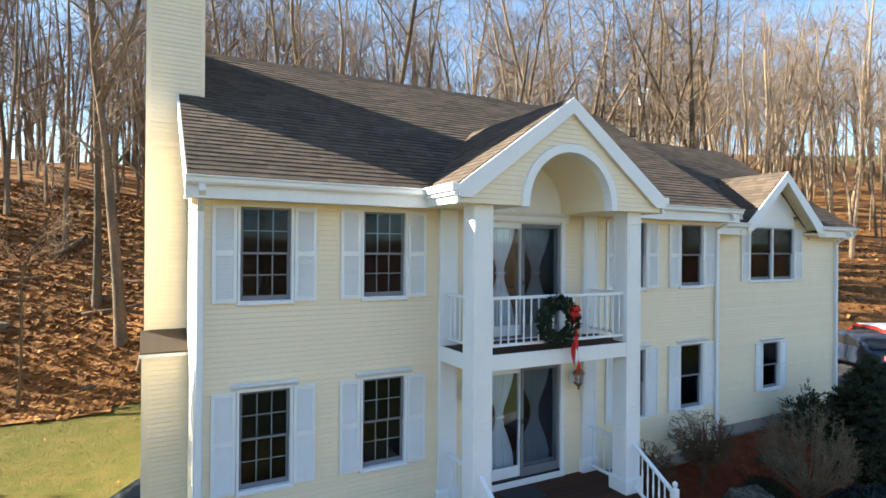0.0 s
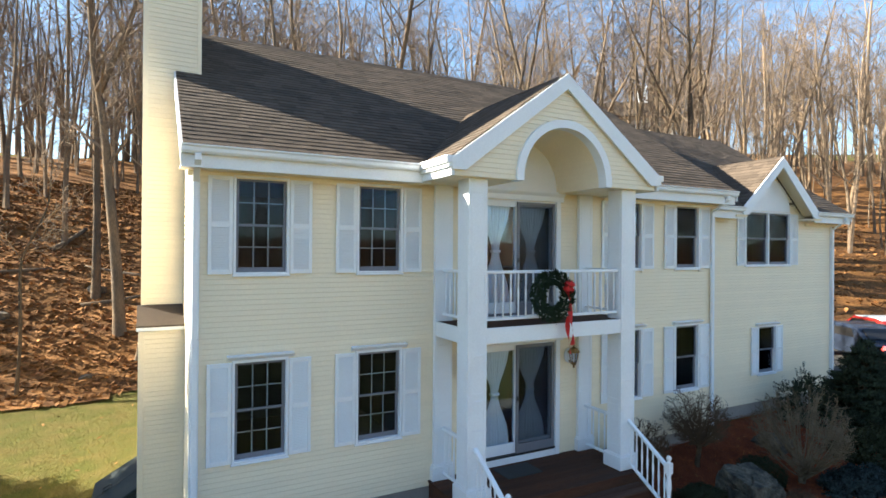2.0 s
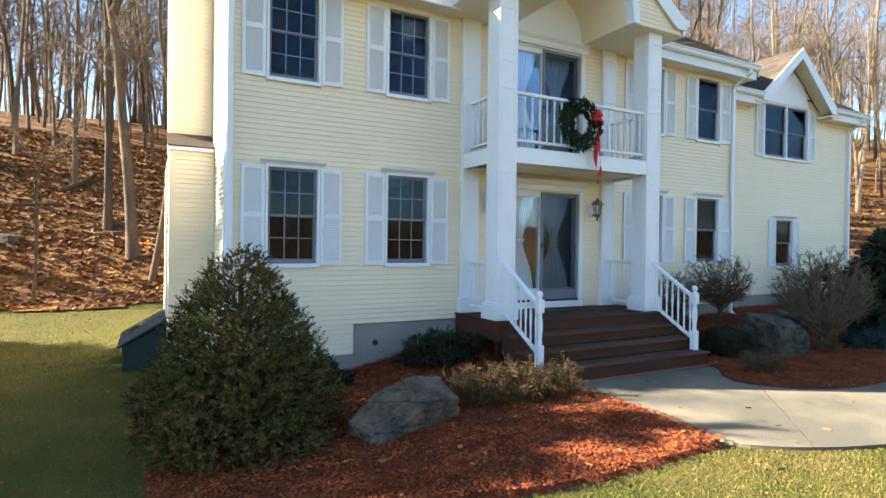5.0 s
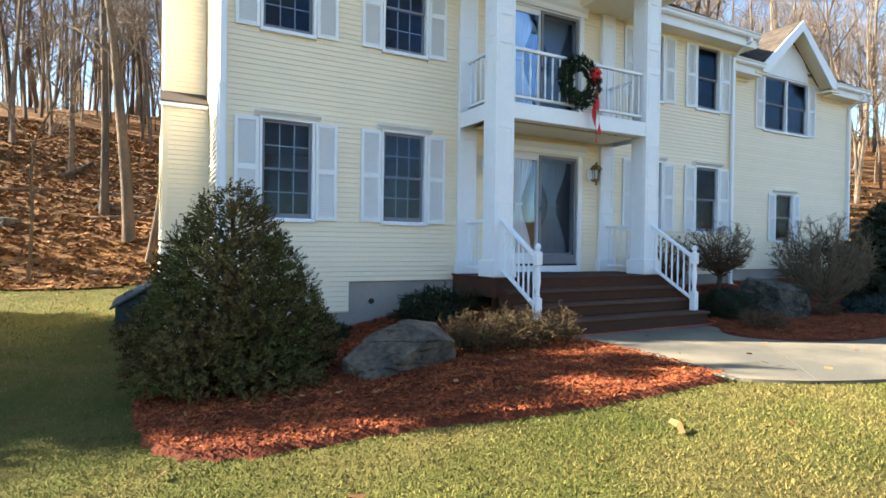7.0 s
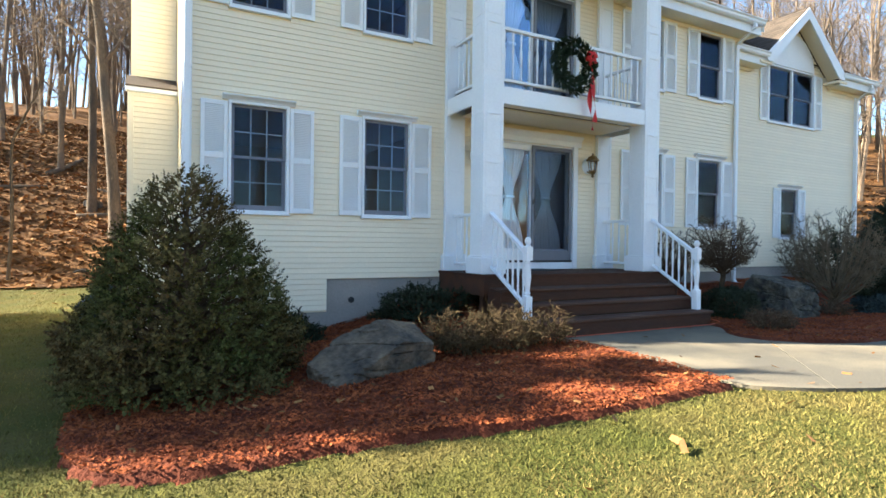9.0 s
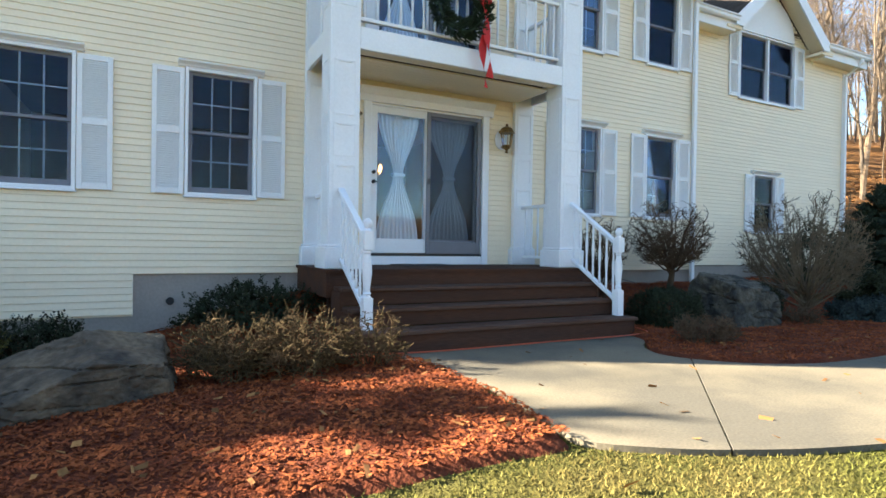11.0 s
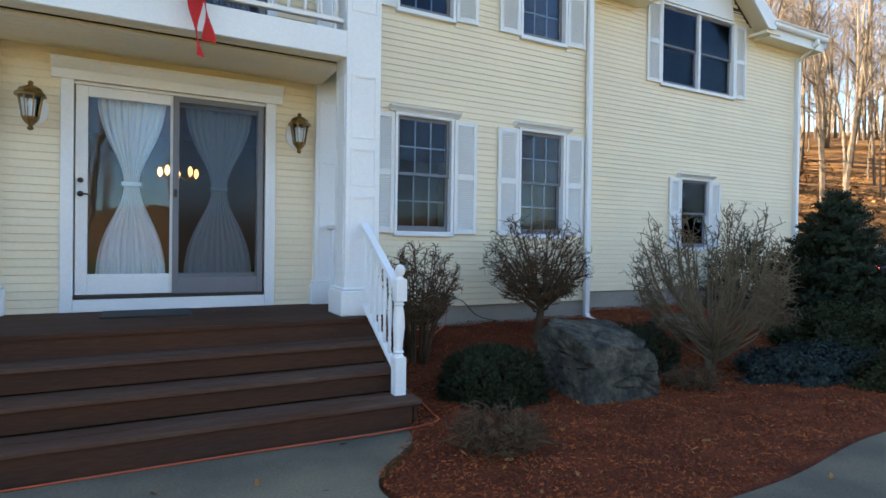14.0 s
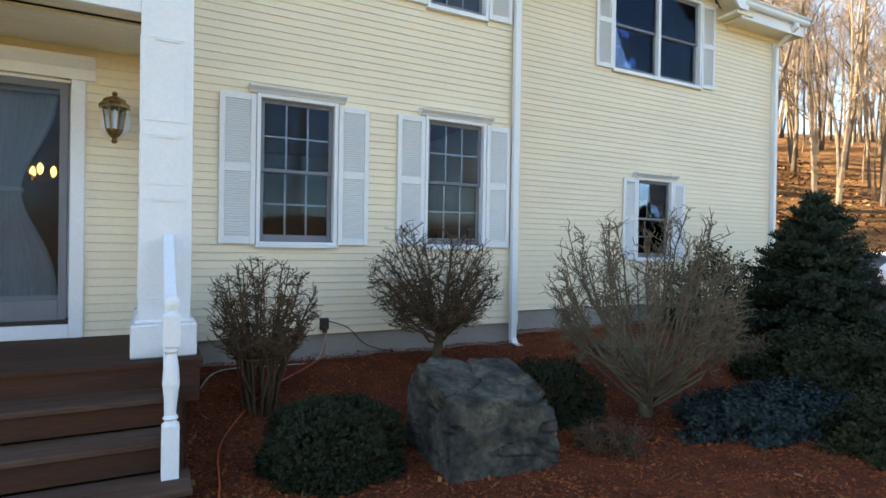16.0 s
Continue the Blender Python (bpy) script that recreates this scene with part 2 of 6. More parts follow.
def part(name, shape, mat, parent, label="", smooth=False, bevel=0.0, kind=""):
    """One mesh object under a thing or part."""
    ob = new(name, shape.mesh(name, mat, smooth, bevel))
    ob.parent = parent
    return tagged(ob, label, "", "", kind)


def thing(name, label, category, group="", kind="", at=(0, 0, 0)):
    ob = new(name)
    ob.empty_display_size = 0.1
    ob.location = at
    return tagged(ob, label, category, group, kind)


def solid(name, shape, mat, label, category, group="", kind="", smooth=False, bevel=0.0):
    return tagged(new(name, shape.mesh(name, mat, smooth, bevel)), label, category, group, kind)


def smooth_step(a, b, x):
    t = min(1.0, max(0.0, (x - a) / (b - a)))
    return t * t * (3 - 2 * t)


# the lie of the land
def hill(x, y):
    s = y - 13.5 + 0.45 * max(0.0, x - 22.0) + 0.25 * max(0.0, -x - 14.0)
    if s <= 0:
        return 0.0
    rise = 0.36 * s * min(1.0, s / 5.0 + 0.25) if s < 36 else 12.96 + (0.05 + 0.16 * smooth_step(2, 25, x)) * (s - 36)
    return min(rise, 34.0)


def land(x, y):
    z = 0.30 * smooth_step(-1.5, 6.0, x)
    z += 0.40 * smooth_step(-1.7, -0.1, y) * smooth_step(3.4, 5.6, x) * (1 - smooth_step(21, 25, x))
    z -= 0.10 * smooth_step(-6, -16, y)
    # ground raised out of view, to darken what the windows reflect
    if y < -32:
        z += 0.10 * min(70.0, -32 - y)
    h = hill(x, y)
    if h > 0:
        z += h + min(1.0, h) * 0.35 * noise.noise((x * 0.16, y * 0.16, 0.3)) * 1.6
    return z


# ---- the ground ----
def sheet(name, xs, ys, height, mat, label, category, keep=None, lift=0.0):
    s = Shape()
    index = {}
    for j, y in enumerate(ys):
        for i, x in enumerate(xs):
            index[i, j] = len(s.v)
            s.v.append((x, y, height(x, y) + lift))
    for j in range(len(ys) - 1):
        for i in range(len(xs) - 1):
            if keep is None or keep(0.5 * (xs[i] + xs[i + 1]), 0.5 * (ys[j] + ys[j + 1])):
                s.f.append((index[i, j], index[i + 1, j], index[i + 1, j + 1], index[i, j + 1]))
    return solid(name, s, mat, label, category, kind="structure", smooth=True)


def steps_from(marks):
    """Grid lines: (from, to, step) stretches joined."""
    out = []
    for a, b, d in marks:
        n = max(1, round((b - a) / d))
        out += [a + (b - a) * k / n for k in range(n)]
    return out + [marks[-1][1]]


GX = steps_from([(-700, -120, 60), (-120, -20, 5), (-20, 26, 0.5), (26, 130, 4), (130, 900, 70)])
GY = steps_from([(-900, -80, 80), (-80, -12, 4), (-12, 4, 0.4), (4, 18, 0.7), (18, 130, 2.5), (130, 900, 70)])
ground = sheet("ground", GX, GY, lambda x, y: land(x, y) - 0.02, GRASS, "sloping lawn with thin yellow-green winter grass", "lawn")


def litter_edge(x, y):
    return y - 13.2 + 0.45 * max(0.0, x - 22.0) + 0.25 * max(0.0, -x - 14.0) + 1.2 * noise.noise((x * 0.3, y * 0.3, 2.0)) > 0


LX = steps_from([(-120, -20, 4), (-20, 30, 1.0), (30, 130, 3)])
LY = steps_from([(8, 30, 0.8), (30, 150, 3)])
sheet("forest_floor", LX, LY, land, LITTER, "hillside forest floor covered in brown fallen leaves", "forest floor", keep=litter_edge, lift=0.05)
sheet("forest_floor_front", steps_from([(-120, 150, 6)]), steps_from([(-110, -34, 4)]), land, LITTER, "unseen leaf-covered rise beyond the front lawn, added to darken window reflections", "forest floor", lift=0.06)
dxs, dys = steps_from([(20.5, 60, 1.5)]), steps_from([(-9, 8.2, 1.2)])
sheet("driveway", dxs, dys, land, ASPHALT, "dark asphalt driveway beside the house", "driveway", lift=0.02, keep=lambda x, y: x > 25.5 or y < -5)


# curved concrete path: outline between the two kerb lines
path_out = [(5.70, -2.32), (5.86, -2.72), (5.96, -3.1), (5.99, -3.6), (5.95, -4.05), (5.88, -4.5), (5.83, -4.85), (6.1, -5.10), (6.45, -5.30), (7.1, -5.54), (8.5, -5.85), (10.5, -6.05), (13.5, -6.1), (17, -6.2), (22.6, -6.6)]
path_in = [(22.6, -4.9), (18, -4.5), (15, -4.2), (12.3, -4.02), (10.6, -4.22), (9.4, -4.2), (8.75, -3.98), (8.37, -3.64), (8.22, -3.3), (8.36, -2.95), (8.72, -2.6), (8.84, -2.2)]


def rounded(pts, n=5):
    """A smooth line through points."""
    out = []
    for i in range(len(pts) - 1):
        p0, p1, p2, p3 = (np.array(pts[min(max(k, 0), len(pts) - 1)], float) for k in (i - 1, i, i + 1, i + 2))
        for k in range(n):
            t = k / n
            out.append(tuple(0.5 * ((2 * p1) + (p2 - p0) * t + (2 * p0 - 5 * p1 + 4 * p2 - p3) * t * t + (3 * p1 - p0 - 3 * p2 + p3) * t ** 3)))
    return out + [tuple(pts[-1])]


PATH_Z = 0.315
outline = rounded(path_out, 3) + rounded(path_in, 3)


def strip_slab(pts_a, pts_b, z0, z1, rows=6):
    """A slab between two lines of equally many points."""
    s = Shape()
    n = len(pts_a)
    for z in (z1, z0):
        for i in range(n):
            for k in range(rows + 1):
                t = k / rows
                s.v.append((pts_a[i][0] * (1 - t) + pts_b[i][0] * t, pts_a[i][1] * (1 - t) + pts_b[i][1] * t, z))
    m = rows + 1
    for i in range(n - 1):
        for k in range(rows):
            a = i * m + k
            s.f.append((a, a + 1, a + m + 1, a + m))
        for k in (0, rows):
            a = i * m + k
            s.f.append((a, a + m, a + m + n * m, a + n * m))
    for i in (0, n - 1):
        for k in range(rows):
            a = i * m + k
            s.f.append((a, a + 1, a + 1 + n * m, a + n * m))
    return s


def resample(pts, n):
    p = np.array(pts)
    d = np.concatenate([[0], np.cumsum(np.linalg.norm(np.diff(p, axis=0), axis=1))])
    t = np.linspace(0, d[-1], n)
    return [(float(np.interp(q, d, p[:, 0])), float(np.interp(q, d, p[:, 1]))) for q in t]


line_a, line_b = rounded(path_out, 8), rounded(path_in, 8)[::-1]
pavement = thing("pavement", "curved pale concrete front path with a joint", "path", kind="structure")
joints = [((6.45, -5.30), (8.24, -3.62)), ((9.75, -5.98), (9.93, -4.23)), ((15.5, -6.15), (15.4, -4.25))]


def nearest(line, p):
    return min(range(len(line)), key=lambda k: (line[k][0] - p[0]) ** 2 + (line[k][1] - p[1]) ** 2)


marks = [(0, 0)] + [(nearest(line_a, a), nearest(line_b, b)) for a, b in joints] + [(len(line_a) - 1, len(line_b) - 1)]
for (a0, b0), (a1, b1) in zip(marks, marks[1:]):
    pa, pb = resample(line_a[a0:a1 + 1], 40), resample(line_b[b0:b1 + 1], 40)
    if a0:
        for p in (pa, pb):
            d = Vector((p[1][0] - p[0][0], p[1][1] - p[0][1])).normalized() * 0.013
            p[0] = (p[0][0] + d.x, p[0][1] + d.y)
    part("slab", strip_slab(pa, pb, 0.10, PATH_Z), PATHWAY, pavement)


BOUNDS = {}


def in_poly(x, y, poly):
    if id(poly) not in BOUNDS:
        BOUNDS[id(poly)] = (min(p[0] for p in poly), max(p[0] for p in poly), min(p[1] for p in poly), max(p[1] for p in poly), [(a, b, c, d) for (a, b), (c, d) in zip(poly, poly[1:] + poly[:1]) if b != d])
    xa, xb, ya, yb, sides = BOUNDS[id(poly)]
    if not (xa < x < xb and ya < y < yb):
        return False
    inside = False
    for x0, y0, x1, y1 in sides:
        if (y0 > y) != (y1 > y) and x < (x1 - x0) * (y - y0) / (y1 - y0) + x0:
            inside = not inside
    return inside


bed_left = rounded([(1.55, 0.05), (0.9, -0.8), (0.72, -2.0), (0.68, -3.0), (0.86, -3.9), (1.4, -4.3), (2.7, -4.5), (3.7, -4.78), (4.8, -4.86), (5.78, -4.84)], 3) + [(5.86, -4.45), (5.93, -4.0), (5.96, -3.5), (5.92, -3.0), (5.82, -2.62), (5.68, -2.3), (5.70, 0.05)]
bed_right = [(8.80, 0.05), (8.80, -2.2)] + rounded(path_in[::-1], 3)[2:] + [(22.4, -4.9), (22.0, 0.7), (12.7, 0.7), (12.7, 0.05)]


def bed_height(x, y):
    return land(x, y) + 0.03 * noise.noise((x * 1.7, y * 1.7, 5)) + 0.018 * noise.noise((x * 6, y * 6, 5))


def bed_sheet(name, poly, x0, x1, y0, y1, d, label):
    s = Shape()
    nx, ny = round((x1 - x0) / d), round((y1 - y0) / d)
    inside = {}
    for j in range(ny + 1):
        for i in range(nx + 1):
            x, y = x0 + i * d, y0 + j * d
            inside[i, j] = in_poly(x, y, poly)
            rim = not all(in_poly(x + a, y + b, poly) for a, b in ((d, 0), (-d, 0), (0, d), (0, -d)))
            s.v.append((x, y, bed_height(x, y) + ((0.012 if rim else 0.045) if inside[i, j] else -0.06)))
    for j in range(ny):
        for i in range(nx):
            if any(inside[i + a, j + b] for a in (0, 1) for b in (0, 1)):
                k = j * (nx + 1) + i
                s.f.append((k, k + 1, k + nx + 2, k + nx + 1))
    return solid(name, s, MULCH, label, "mulch bed", kind="structure", smooth=True)


bed_sheet("mulch_bed", bed_left, 0.4, 6.1, -5.2, 0.2, 0.075, "planting bed of red-brown bark mulch before the wall")
bed_sheet("mulch_bed", bed_right, 8.0, 22.8, -5.2, 0.8, 0.1, "planting bed of red-brown bark mulch beside the path")

# ---- the house ----
CX = 7.21
X0, X1, WALL_TOP = 1.63, 12.78, 6.12
EAVE_Y, EAVE_Z, PITCH, RIDGE_Y = -0.42, 6.42, 0.667, 4.25
RIDGE_Z = EAVE_Z + PITCH * (RIDGE_Y - EAVE_Y)
BACK_Y = 8.5
EX1, EY = 19.06, 0.68
E_EAVE_Y, E_EAVE_Z, E_RIDGE_Y = 0.30, 6.18, 4.6
E_RIDGE_Z = E_EAVE_Z + PITCH * (E_RIDGE_Y - E_EAVE_Y)
COURSE = 0.0765
SILL1, HEAD1, SILL2, HEAD2 = 1.93, 3.36, 4.67, 6.055


def wall_with_holes(x0, x1, z0, z1, y, thick, holes):
    """An upright wall sheet with thickness, cut into boxes round its openings (x0, x1, z0, z1)."""
    s = Shape()
    xs = sorted({x0, x1, *[h[0] for h in holes], *[h[1] for h in holes]})
    zs = sorted({z0, z1, *[h[2] for h in holes], *[h[3] for h in holes]})
    for a, b in zip(xs, xs[1:]):
        run = None
        for c, d in zip(zs, zs[1:]):
            mx, mz = (a + b) / 2, (c + d) / 2
            open_here = any(h[0] < mx < h[1] and h[2] < mz < h[3] for h in holes)
            if open_here:
                if run:
                    s.box(a, b, y, y + thick, *run)
                run = None
            else:
                run = (run[0], d) if run else (c, d)
        if run:
            s.box(a, b, y, y + thick, *run)
    return s


WIN = {"A": (2.215, 2.95), "B": (4.085, 4.82), "C": (9.66, 10.41), "D": (11.50, 12.24)}
holes_main = [(a, b, lo, hi) for a, b in WIN.values() for lo, hi in ((SILL1, HEAD1), (SILL2, HEAD2))]
DOOR1 = (6.34, 8.10, 1.20, 3.28)
DOOR2 = (6.34, 8.10, 3.82, 5.96)
holes_main += [DOOR1, DOOR2]
wall_front = thing("wall_front", "cream yellow clapboard front wall with white trim", "wall", kind="structure")
part("wall_core", wall_with_holes(X0 + 0.02, X1 - 0.02, 0.5, WALL_TOP + 0.1, 0.02, 0.16, holes_main + [(3.54, X1 - 0.02, 0.5, 0.975)]), SIDING, wall_front)

board_cache = {}


def board_mesh(length):
    """One clapboard course, its lower edge proud."""
    key = round(length, 3)
    if key not in board_cache:
        s = Shape()
        s.prism([(0.019, 0.0), (0.003, 0.0), (0.000, 0.004), (0.0105, COURSE + 0.002), (0.019, COURSE + 0.002)], 0, length, "x")
        board_cache[key] = s.mesh("siding_board", SIDING)
    return board_cache[key]


def clad(parent, x0, x1, z0, z1, y, holes, singles_to=99.0, top_line=None):
    """Courses of clapboard over a wall facing -y, as boards of their own up to a height, joined above it."""
    rest = Shape()
    n = int(round((z1 - z0) / COURSE))
    for k in range(n):
        z = z0 + k * COURSE
        mid = z + COURSE / 2
        spans = [(x0, x1)] if top_line is None else top_line(mid)
        for h in holes:
            if h[2] < mid < h[3]:
                nxt = []
                for a, b in spans:
                    if h[1] <= a or h[0] >= b:
                        nxt.append((a, b))
                    else:
                        if h[0] - a > 0.01:
                            nxt.append((a, h[0]))
                        if b - h[1] > 0.01:
                            nxt.append((h[1], b))
                spans = nxt
        for a, b in spans:
            if mid < singles_to:
                ob = new("siding_board", board_mesh(b - a))
                ob.location = (a, y, z)
                ob.parent = parent
            else:
                rest.prism([(y + 0.019, z), (y + 0.003, z), (y + 0.000, z + 0.004), (y + 0.0105, z + COURSE + 0.002), (y + 0.019, z + COURSE + 0.002)], a, b, "x")
    if rest.f:
        part("siding_boards", rest, SIDING, parent, kind="stuff")


def face_boards_x(s, y0, y1, z0, z1, x, face, top=None):
    """Clapboard courses on a wall facing along x (face -1 or 1)."""
    n = int(round((z1 - z0) / COURSE))
    for k in range(n):
        z = z0 + k * COURSE
        a, b = (y0, y1) if top is None else top(z + COURSE)
        if b - a > 0.02:
            s.prism([(x, z), (x + face * 0.020, z), (x + face * 0.023, z + 0.004), (x + face * 0.005, z + COURSE + 0.002), (x, z + COURSE + 0.002)], a, b, "y")


# foundation
foundation = thing("foundation", "grey poured concrete foundation, stepped at the corner", "foundation", kind="structure")
part("front_footing", Shape().box(X0 + 0.03, X1 - 0.03, 0.035, 0.30, -0.6, 0.99), FOUNDATION, foundation)
part("wing_footing", Shape().box(X1 - 0.02, EX1 - 0.03, EY + 0.035, EY + 0.3, -0.6, 1.02), FOUNDATION, foundation)
part("side_footing", Shape().box(X0 + 0.035, X0 + 0.3, 0.30, BACK_Y, -0.6, 0.53), FOUNDATION, foundation)
for hx, hz in ((3.92, 0.66), (4.62, 0.70)):
    ring = Shape()
    ring.tube([(hx, 0.036, hz), (hx, 0.012, hz)], [0.045, 0.045], 12)
    part("drain_pipe", ring, RUBBER, foundation)

# other outer walls
side_wall = thing("wall_left", "cream clapboard gable end wall", "wall", kind="structure")
core = Shape()
core.prism([(0.02, 0.5), (BACK_Y, 0.5), (BACK_Y, 6.2), (RIDGE_Y, RIDGE_Z - 0.2), (0.02, 6.2)], X0 + 0.02, X0 + 0.18, "x")
part("wall_core", core, SIDING, side_wall)
boards = Shape()
face_boards_x(boards, 0.02, BACK_Y, 0.52, 9.3, X0 + 0.022, -1, lambda z: (0.02, BACK_Y) if z < 6.3 else ((z - 6.3) / PITCH, BACK_Y - (z - 6.3) / PITCH))
part("siding_boards", boards, SIDING, side_wall, kind="stuff")
shell = Shape()
shell.box(X0 + 0.2, EX1 - 0.02, BACK_Y - 0.2, BACK_Y, -0.3, 6.2)
solid("wall_back", shell, SIDING, "cream clapboard rear wall", "wall", kind="structure")
right_wall = Shape()
right_wall.prism([(EY + 0.2, -0.3), (BACK_Y - 0.21, -0.3), (BACK_Y - 0.21, 6.1), (E_RIDGE_Y, E_RIDGE_Z - 0.15), (EY + 0.2, 6.1)], EX1 - 0.2, EX1 - 0.02, "x")
solid("wall_right", right_wall, SIDING, "cream clapboard gable end of the wing", "wall", kind="structure")
main_right = Shape()
main_right.prism([(0.2, 0.4), (BACK_Y - 0.21, 0.4), (BACK_Y - 0.21, 6.2), (RIDGE_Y, RIDGE_Z - 0.2), (0.2, 6.2)], X1 - 0.2, X1 - 0.02, "x")
solid("wall_inner", main_right, SIDING, "cream wall between house and wing", "wall", kind="structure")

holes_wing = [(15.00, 16.94, SILL2 + 0.03, HEAD2 + 0.04), (15.55, 16.30, 1.78, 3.02)]
wing_wall = thing("wall_wing", "cream yellow clapboard wall of the set-back wing", "wall", kind="structure")
part("wall_core", wall_with_holes(X1 - 0.02, EX1 - 0.02, 1.03, 6.15, EY + 0.02, 0.16, holes_wing), SIDING, wing_wall)
gab = Shape()
gab.prism([(14.45, 6.15), (17.45, 6.15), (15.95, 7.35)], EY + 0.02, EY + 0.18)
part("dormer_core", gab, WHITE, wing_wall)

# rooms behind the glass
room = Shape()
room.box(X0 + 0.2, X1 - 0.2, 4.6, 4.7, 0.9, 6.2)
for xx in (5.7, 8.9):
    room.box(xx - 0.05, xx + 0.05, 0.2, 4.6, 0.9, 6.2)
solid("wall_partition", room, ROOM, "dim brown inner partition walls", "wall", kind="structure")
solid("floor_lower", Shape().box(X0 + 0.2, X1 - 0.2, 0.2, 4.6, 0.95, 1.18), ROOMFLOOR, "dark wooden ground floor", "floor", kind="structure")
solid("floor_upper", Shape().box(X0 + 0.2, X1 - 0.2, 0.2, 4.6, 3.55, 3.80), ROOMFLOOR, "dark wooden upper floor", "floor", kind="structure")
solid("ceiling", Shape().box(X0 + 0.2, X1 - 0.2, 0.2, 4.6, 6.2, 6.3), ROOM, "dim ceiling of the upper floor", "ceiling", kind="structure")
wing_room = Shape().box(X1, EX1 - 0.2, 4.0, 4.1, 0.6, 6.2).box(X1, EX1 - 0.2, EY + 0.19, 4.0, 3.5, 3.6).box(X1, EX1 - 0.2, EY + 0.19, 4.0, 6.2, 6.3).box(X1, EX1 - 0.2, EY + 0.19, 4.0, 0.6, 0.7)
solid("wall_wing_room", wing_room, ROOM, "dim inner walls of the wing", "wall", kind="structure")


# windows
def sash_grid(s, x0, x1, z0, z1, y, cols, rows, w=0.018):
    for k in range(1, cols):
        x = x0 + (x1 - x0) * k / cols
        s.box(x - w / 2, x + w / 2, y - 0.006, y + 0.006, z0, z1)
    for k in range(1, rows):
        z = z0 + (z1 - z0) * k / rows
        s.box(x0, x1, y - 0.0045, y + 0.0045, z - w / 2, z + w / 2)


def frame_shape(x0, x1, z0, z1, y0, y1, left, right, bottom, top):
    s = Shape()
    s.box(x0, x0 + left, y0, y1, z0, z1).box(x1 - right, x1, y0, y1, z0, z1)
    s.box(x0 + left, x1 - right, y0, y1, z0, z0 + bottom).box(x0 + left, x1 - right, y0, y1, z1 - top, z1)
    return s


win_count = 0


def window(x0, x1, z0, z1, y, header, label, units=1, cols=3):
    """A double-hung window in a white casing, its sashes grey, with muntins."""
    global win_count
    win_count += 1
    w = thing("window_%d" % win_count, label, "window", kind="structure")
    e = 0.035
    part("casing", frame_shape(x0 - e, x1 + e, z0 - e, z1 + e, y - 0.030, y + 0.06, e + 0.004, e + 0.004, e + 0.004, e + 0.004), WHITE, w, bevel=0.004)
    part("sill", Shape().box(x0 - e - 0.01, x1 + e + 0.01, y - 0.045, y + 0.02, z0 - e - 0.022, z0 - e - 0.001), WHITE, w, bevel=0.004)
    if header:
        hd = Shape()
        hd.prism([(y + 0.01, z1 + e + 0.002), (y - 0.035, z1 + e + 0.002), (y - 0.045, z1 + e + 0.02), (y - 0.09, z1 + e + 0.05), (y - 0.095, z1 + e + 0.068), (y + 0.01, z1 + e + 0.078)], x0 - 0.11, x1 + 0.11, "x")
        part("header_moulding", hd, WHITE, w)
    span = (x1 - x0) / units
    for u in range(units):
        a, b = x0 + u * span + 0.004, x0 + (u + 1) * span - 0.004
        if u:
            part("mullion", Shape().box(a - 0.03, a + 0.022, y - 0.02, y + 0.05, z0, z1), WHITE, w)
        mid = (z0 + z1) / 2
        for up, c, d, yy in ((True, mid - 0.012, z1, y + 0.030), (False, z0, mid + 0.02, y + 0.062)):
            sash = part("sash", frame_shape(a, b, c, d, yy, yy + 0.03, 0.045, 0.045, 0.035 if up else 0.075, 0.045 if up else 0.035), SASH, w, bevel=0.003)
            gx0, gx1, gz0, gz1 = a + 0.045, b - 0.045, c + (0.035 if up else 0.075), d - (0.045 if up else 0.035)
            pane = part("pane", Shape().box(gx0, gx1, yy + 0.012, yy + 0.016, gz0, gz1), GLASS, sash)
            pane.visible_shadow = False
            grid = Shape()
            sash_grid(grid, gx0, gx1, gz0, gz1, yy + 0.0225, cols, 2)
            part("muntins", grid, MUNTIN, sash)
    return w


for key, (a, b) in WIN.items():
    window(a, b, SILL1, HEAD1, 0.0, True, "grey double-hung window with muntins and moulded white header")
    window(a, b, SILL2, HEAD2, 0.0, False, "grey double-hung window with muntins in white casing")
window(15.00, 16.94, SILL2 + 0.03, HEAD2 + 0.04, EY, False, "wide twin double-hung window of the wing", units=2)
window(15.55, 16.30, 1.78, 3.02, EY, True, "narrow ground floor window behind a bare shrub", cols=3)


# shutters: built once and copied
def shutter_at(width, height, x, y, z, label):
    key = (round(width, 2), round(height, 2))
    if key not in shutter_made:
        s = thing("shutter", label, "shutter", "window shutters")
        st = 0.05
        part("frame", frame_shape(0, width, 0, height, -0.030, 0.0, st, st, 0.065, 0.06).box(st, width - st, -0.030, 0.0, height * 0.5 - 0.03, height * 0.5 + 0.045), SHUTTER, s, bevel=0.003)
        for c, d in ((0.065, height * 0.5 - 0.03), (height * 0.5 + 0.045, height - 0.06)):
            lo = Shape().box(st, width - st, -0.008, -0.001, c, d)
            n = int((d - c) / 0.024)
            for k in range(n):
                zz = c + (k + 0.5) * (d - c) / n
                lo.prism([(-0.010, zz + 0.011), (-0.026, zz - 0.004), (-0.026, zz - 0.010), (-0.009, zz + 0.004)], st, width - st, "x")
            part("louvers", lo, SHUTTER, s)
        shutter_made[key] = s
        s.matrix_basis = pose(x, y, z)
        return s
    c = copy_thing(shutter_made[key], pose(x, y, z))
    return tagged(c, label)


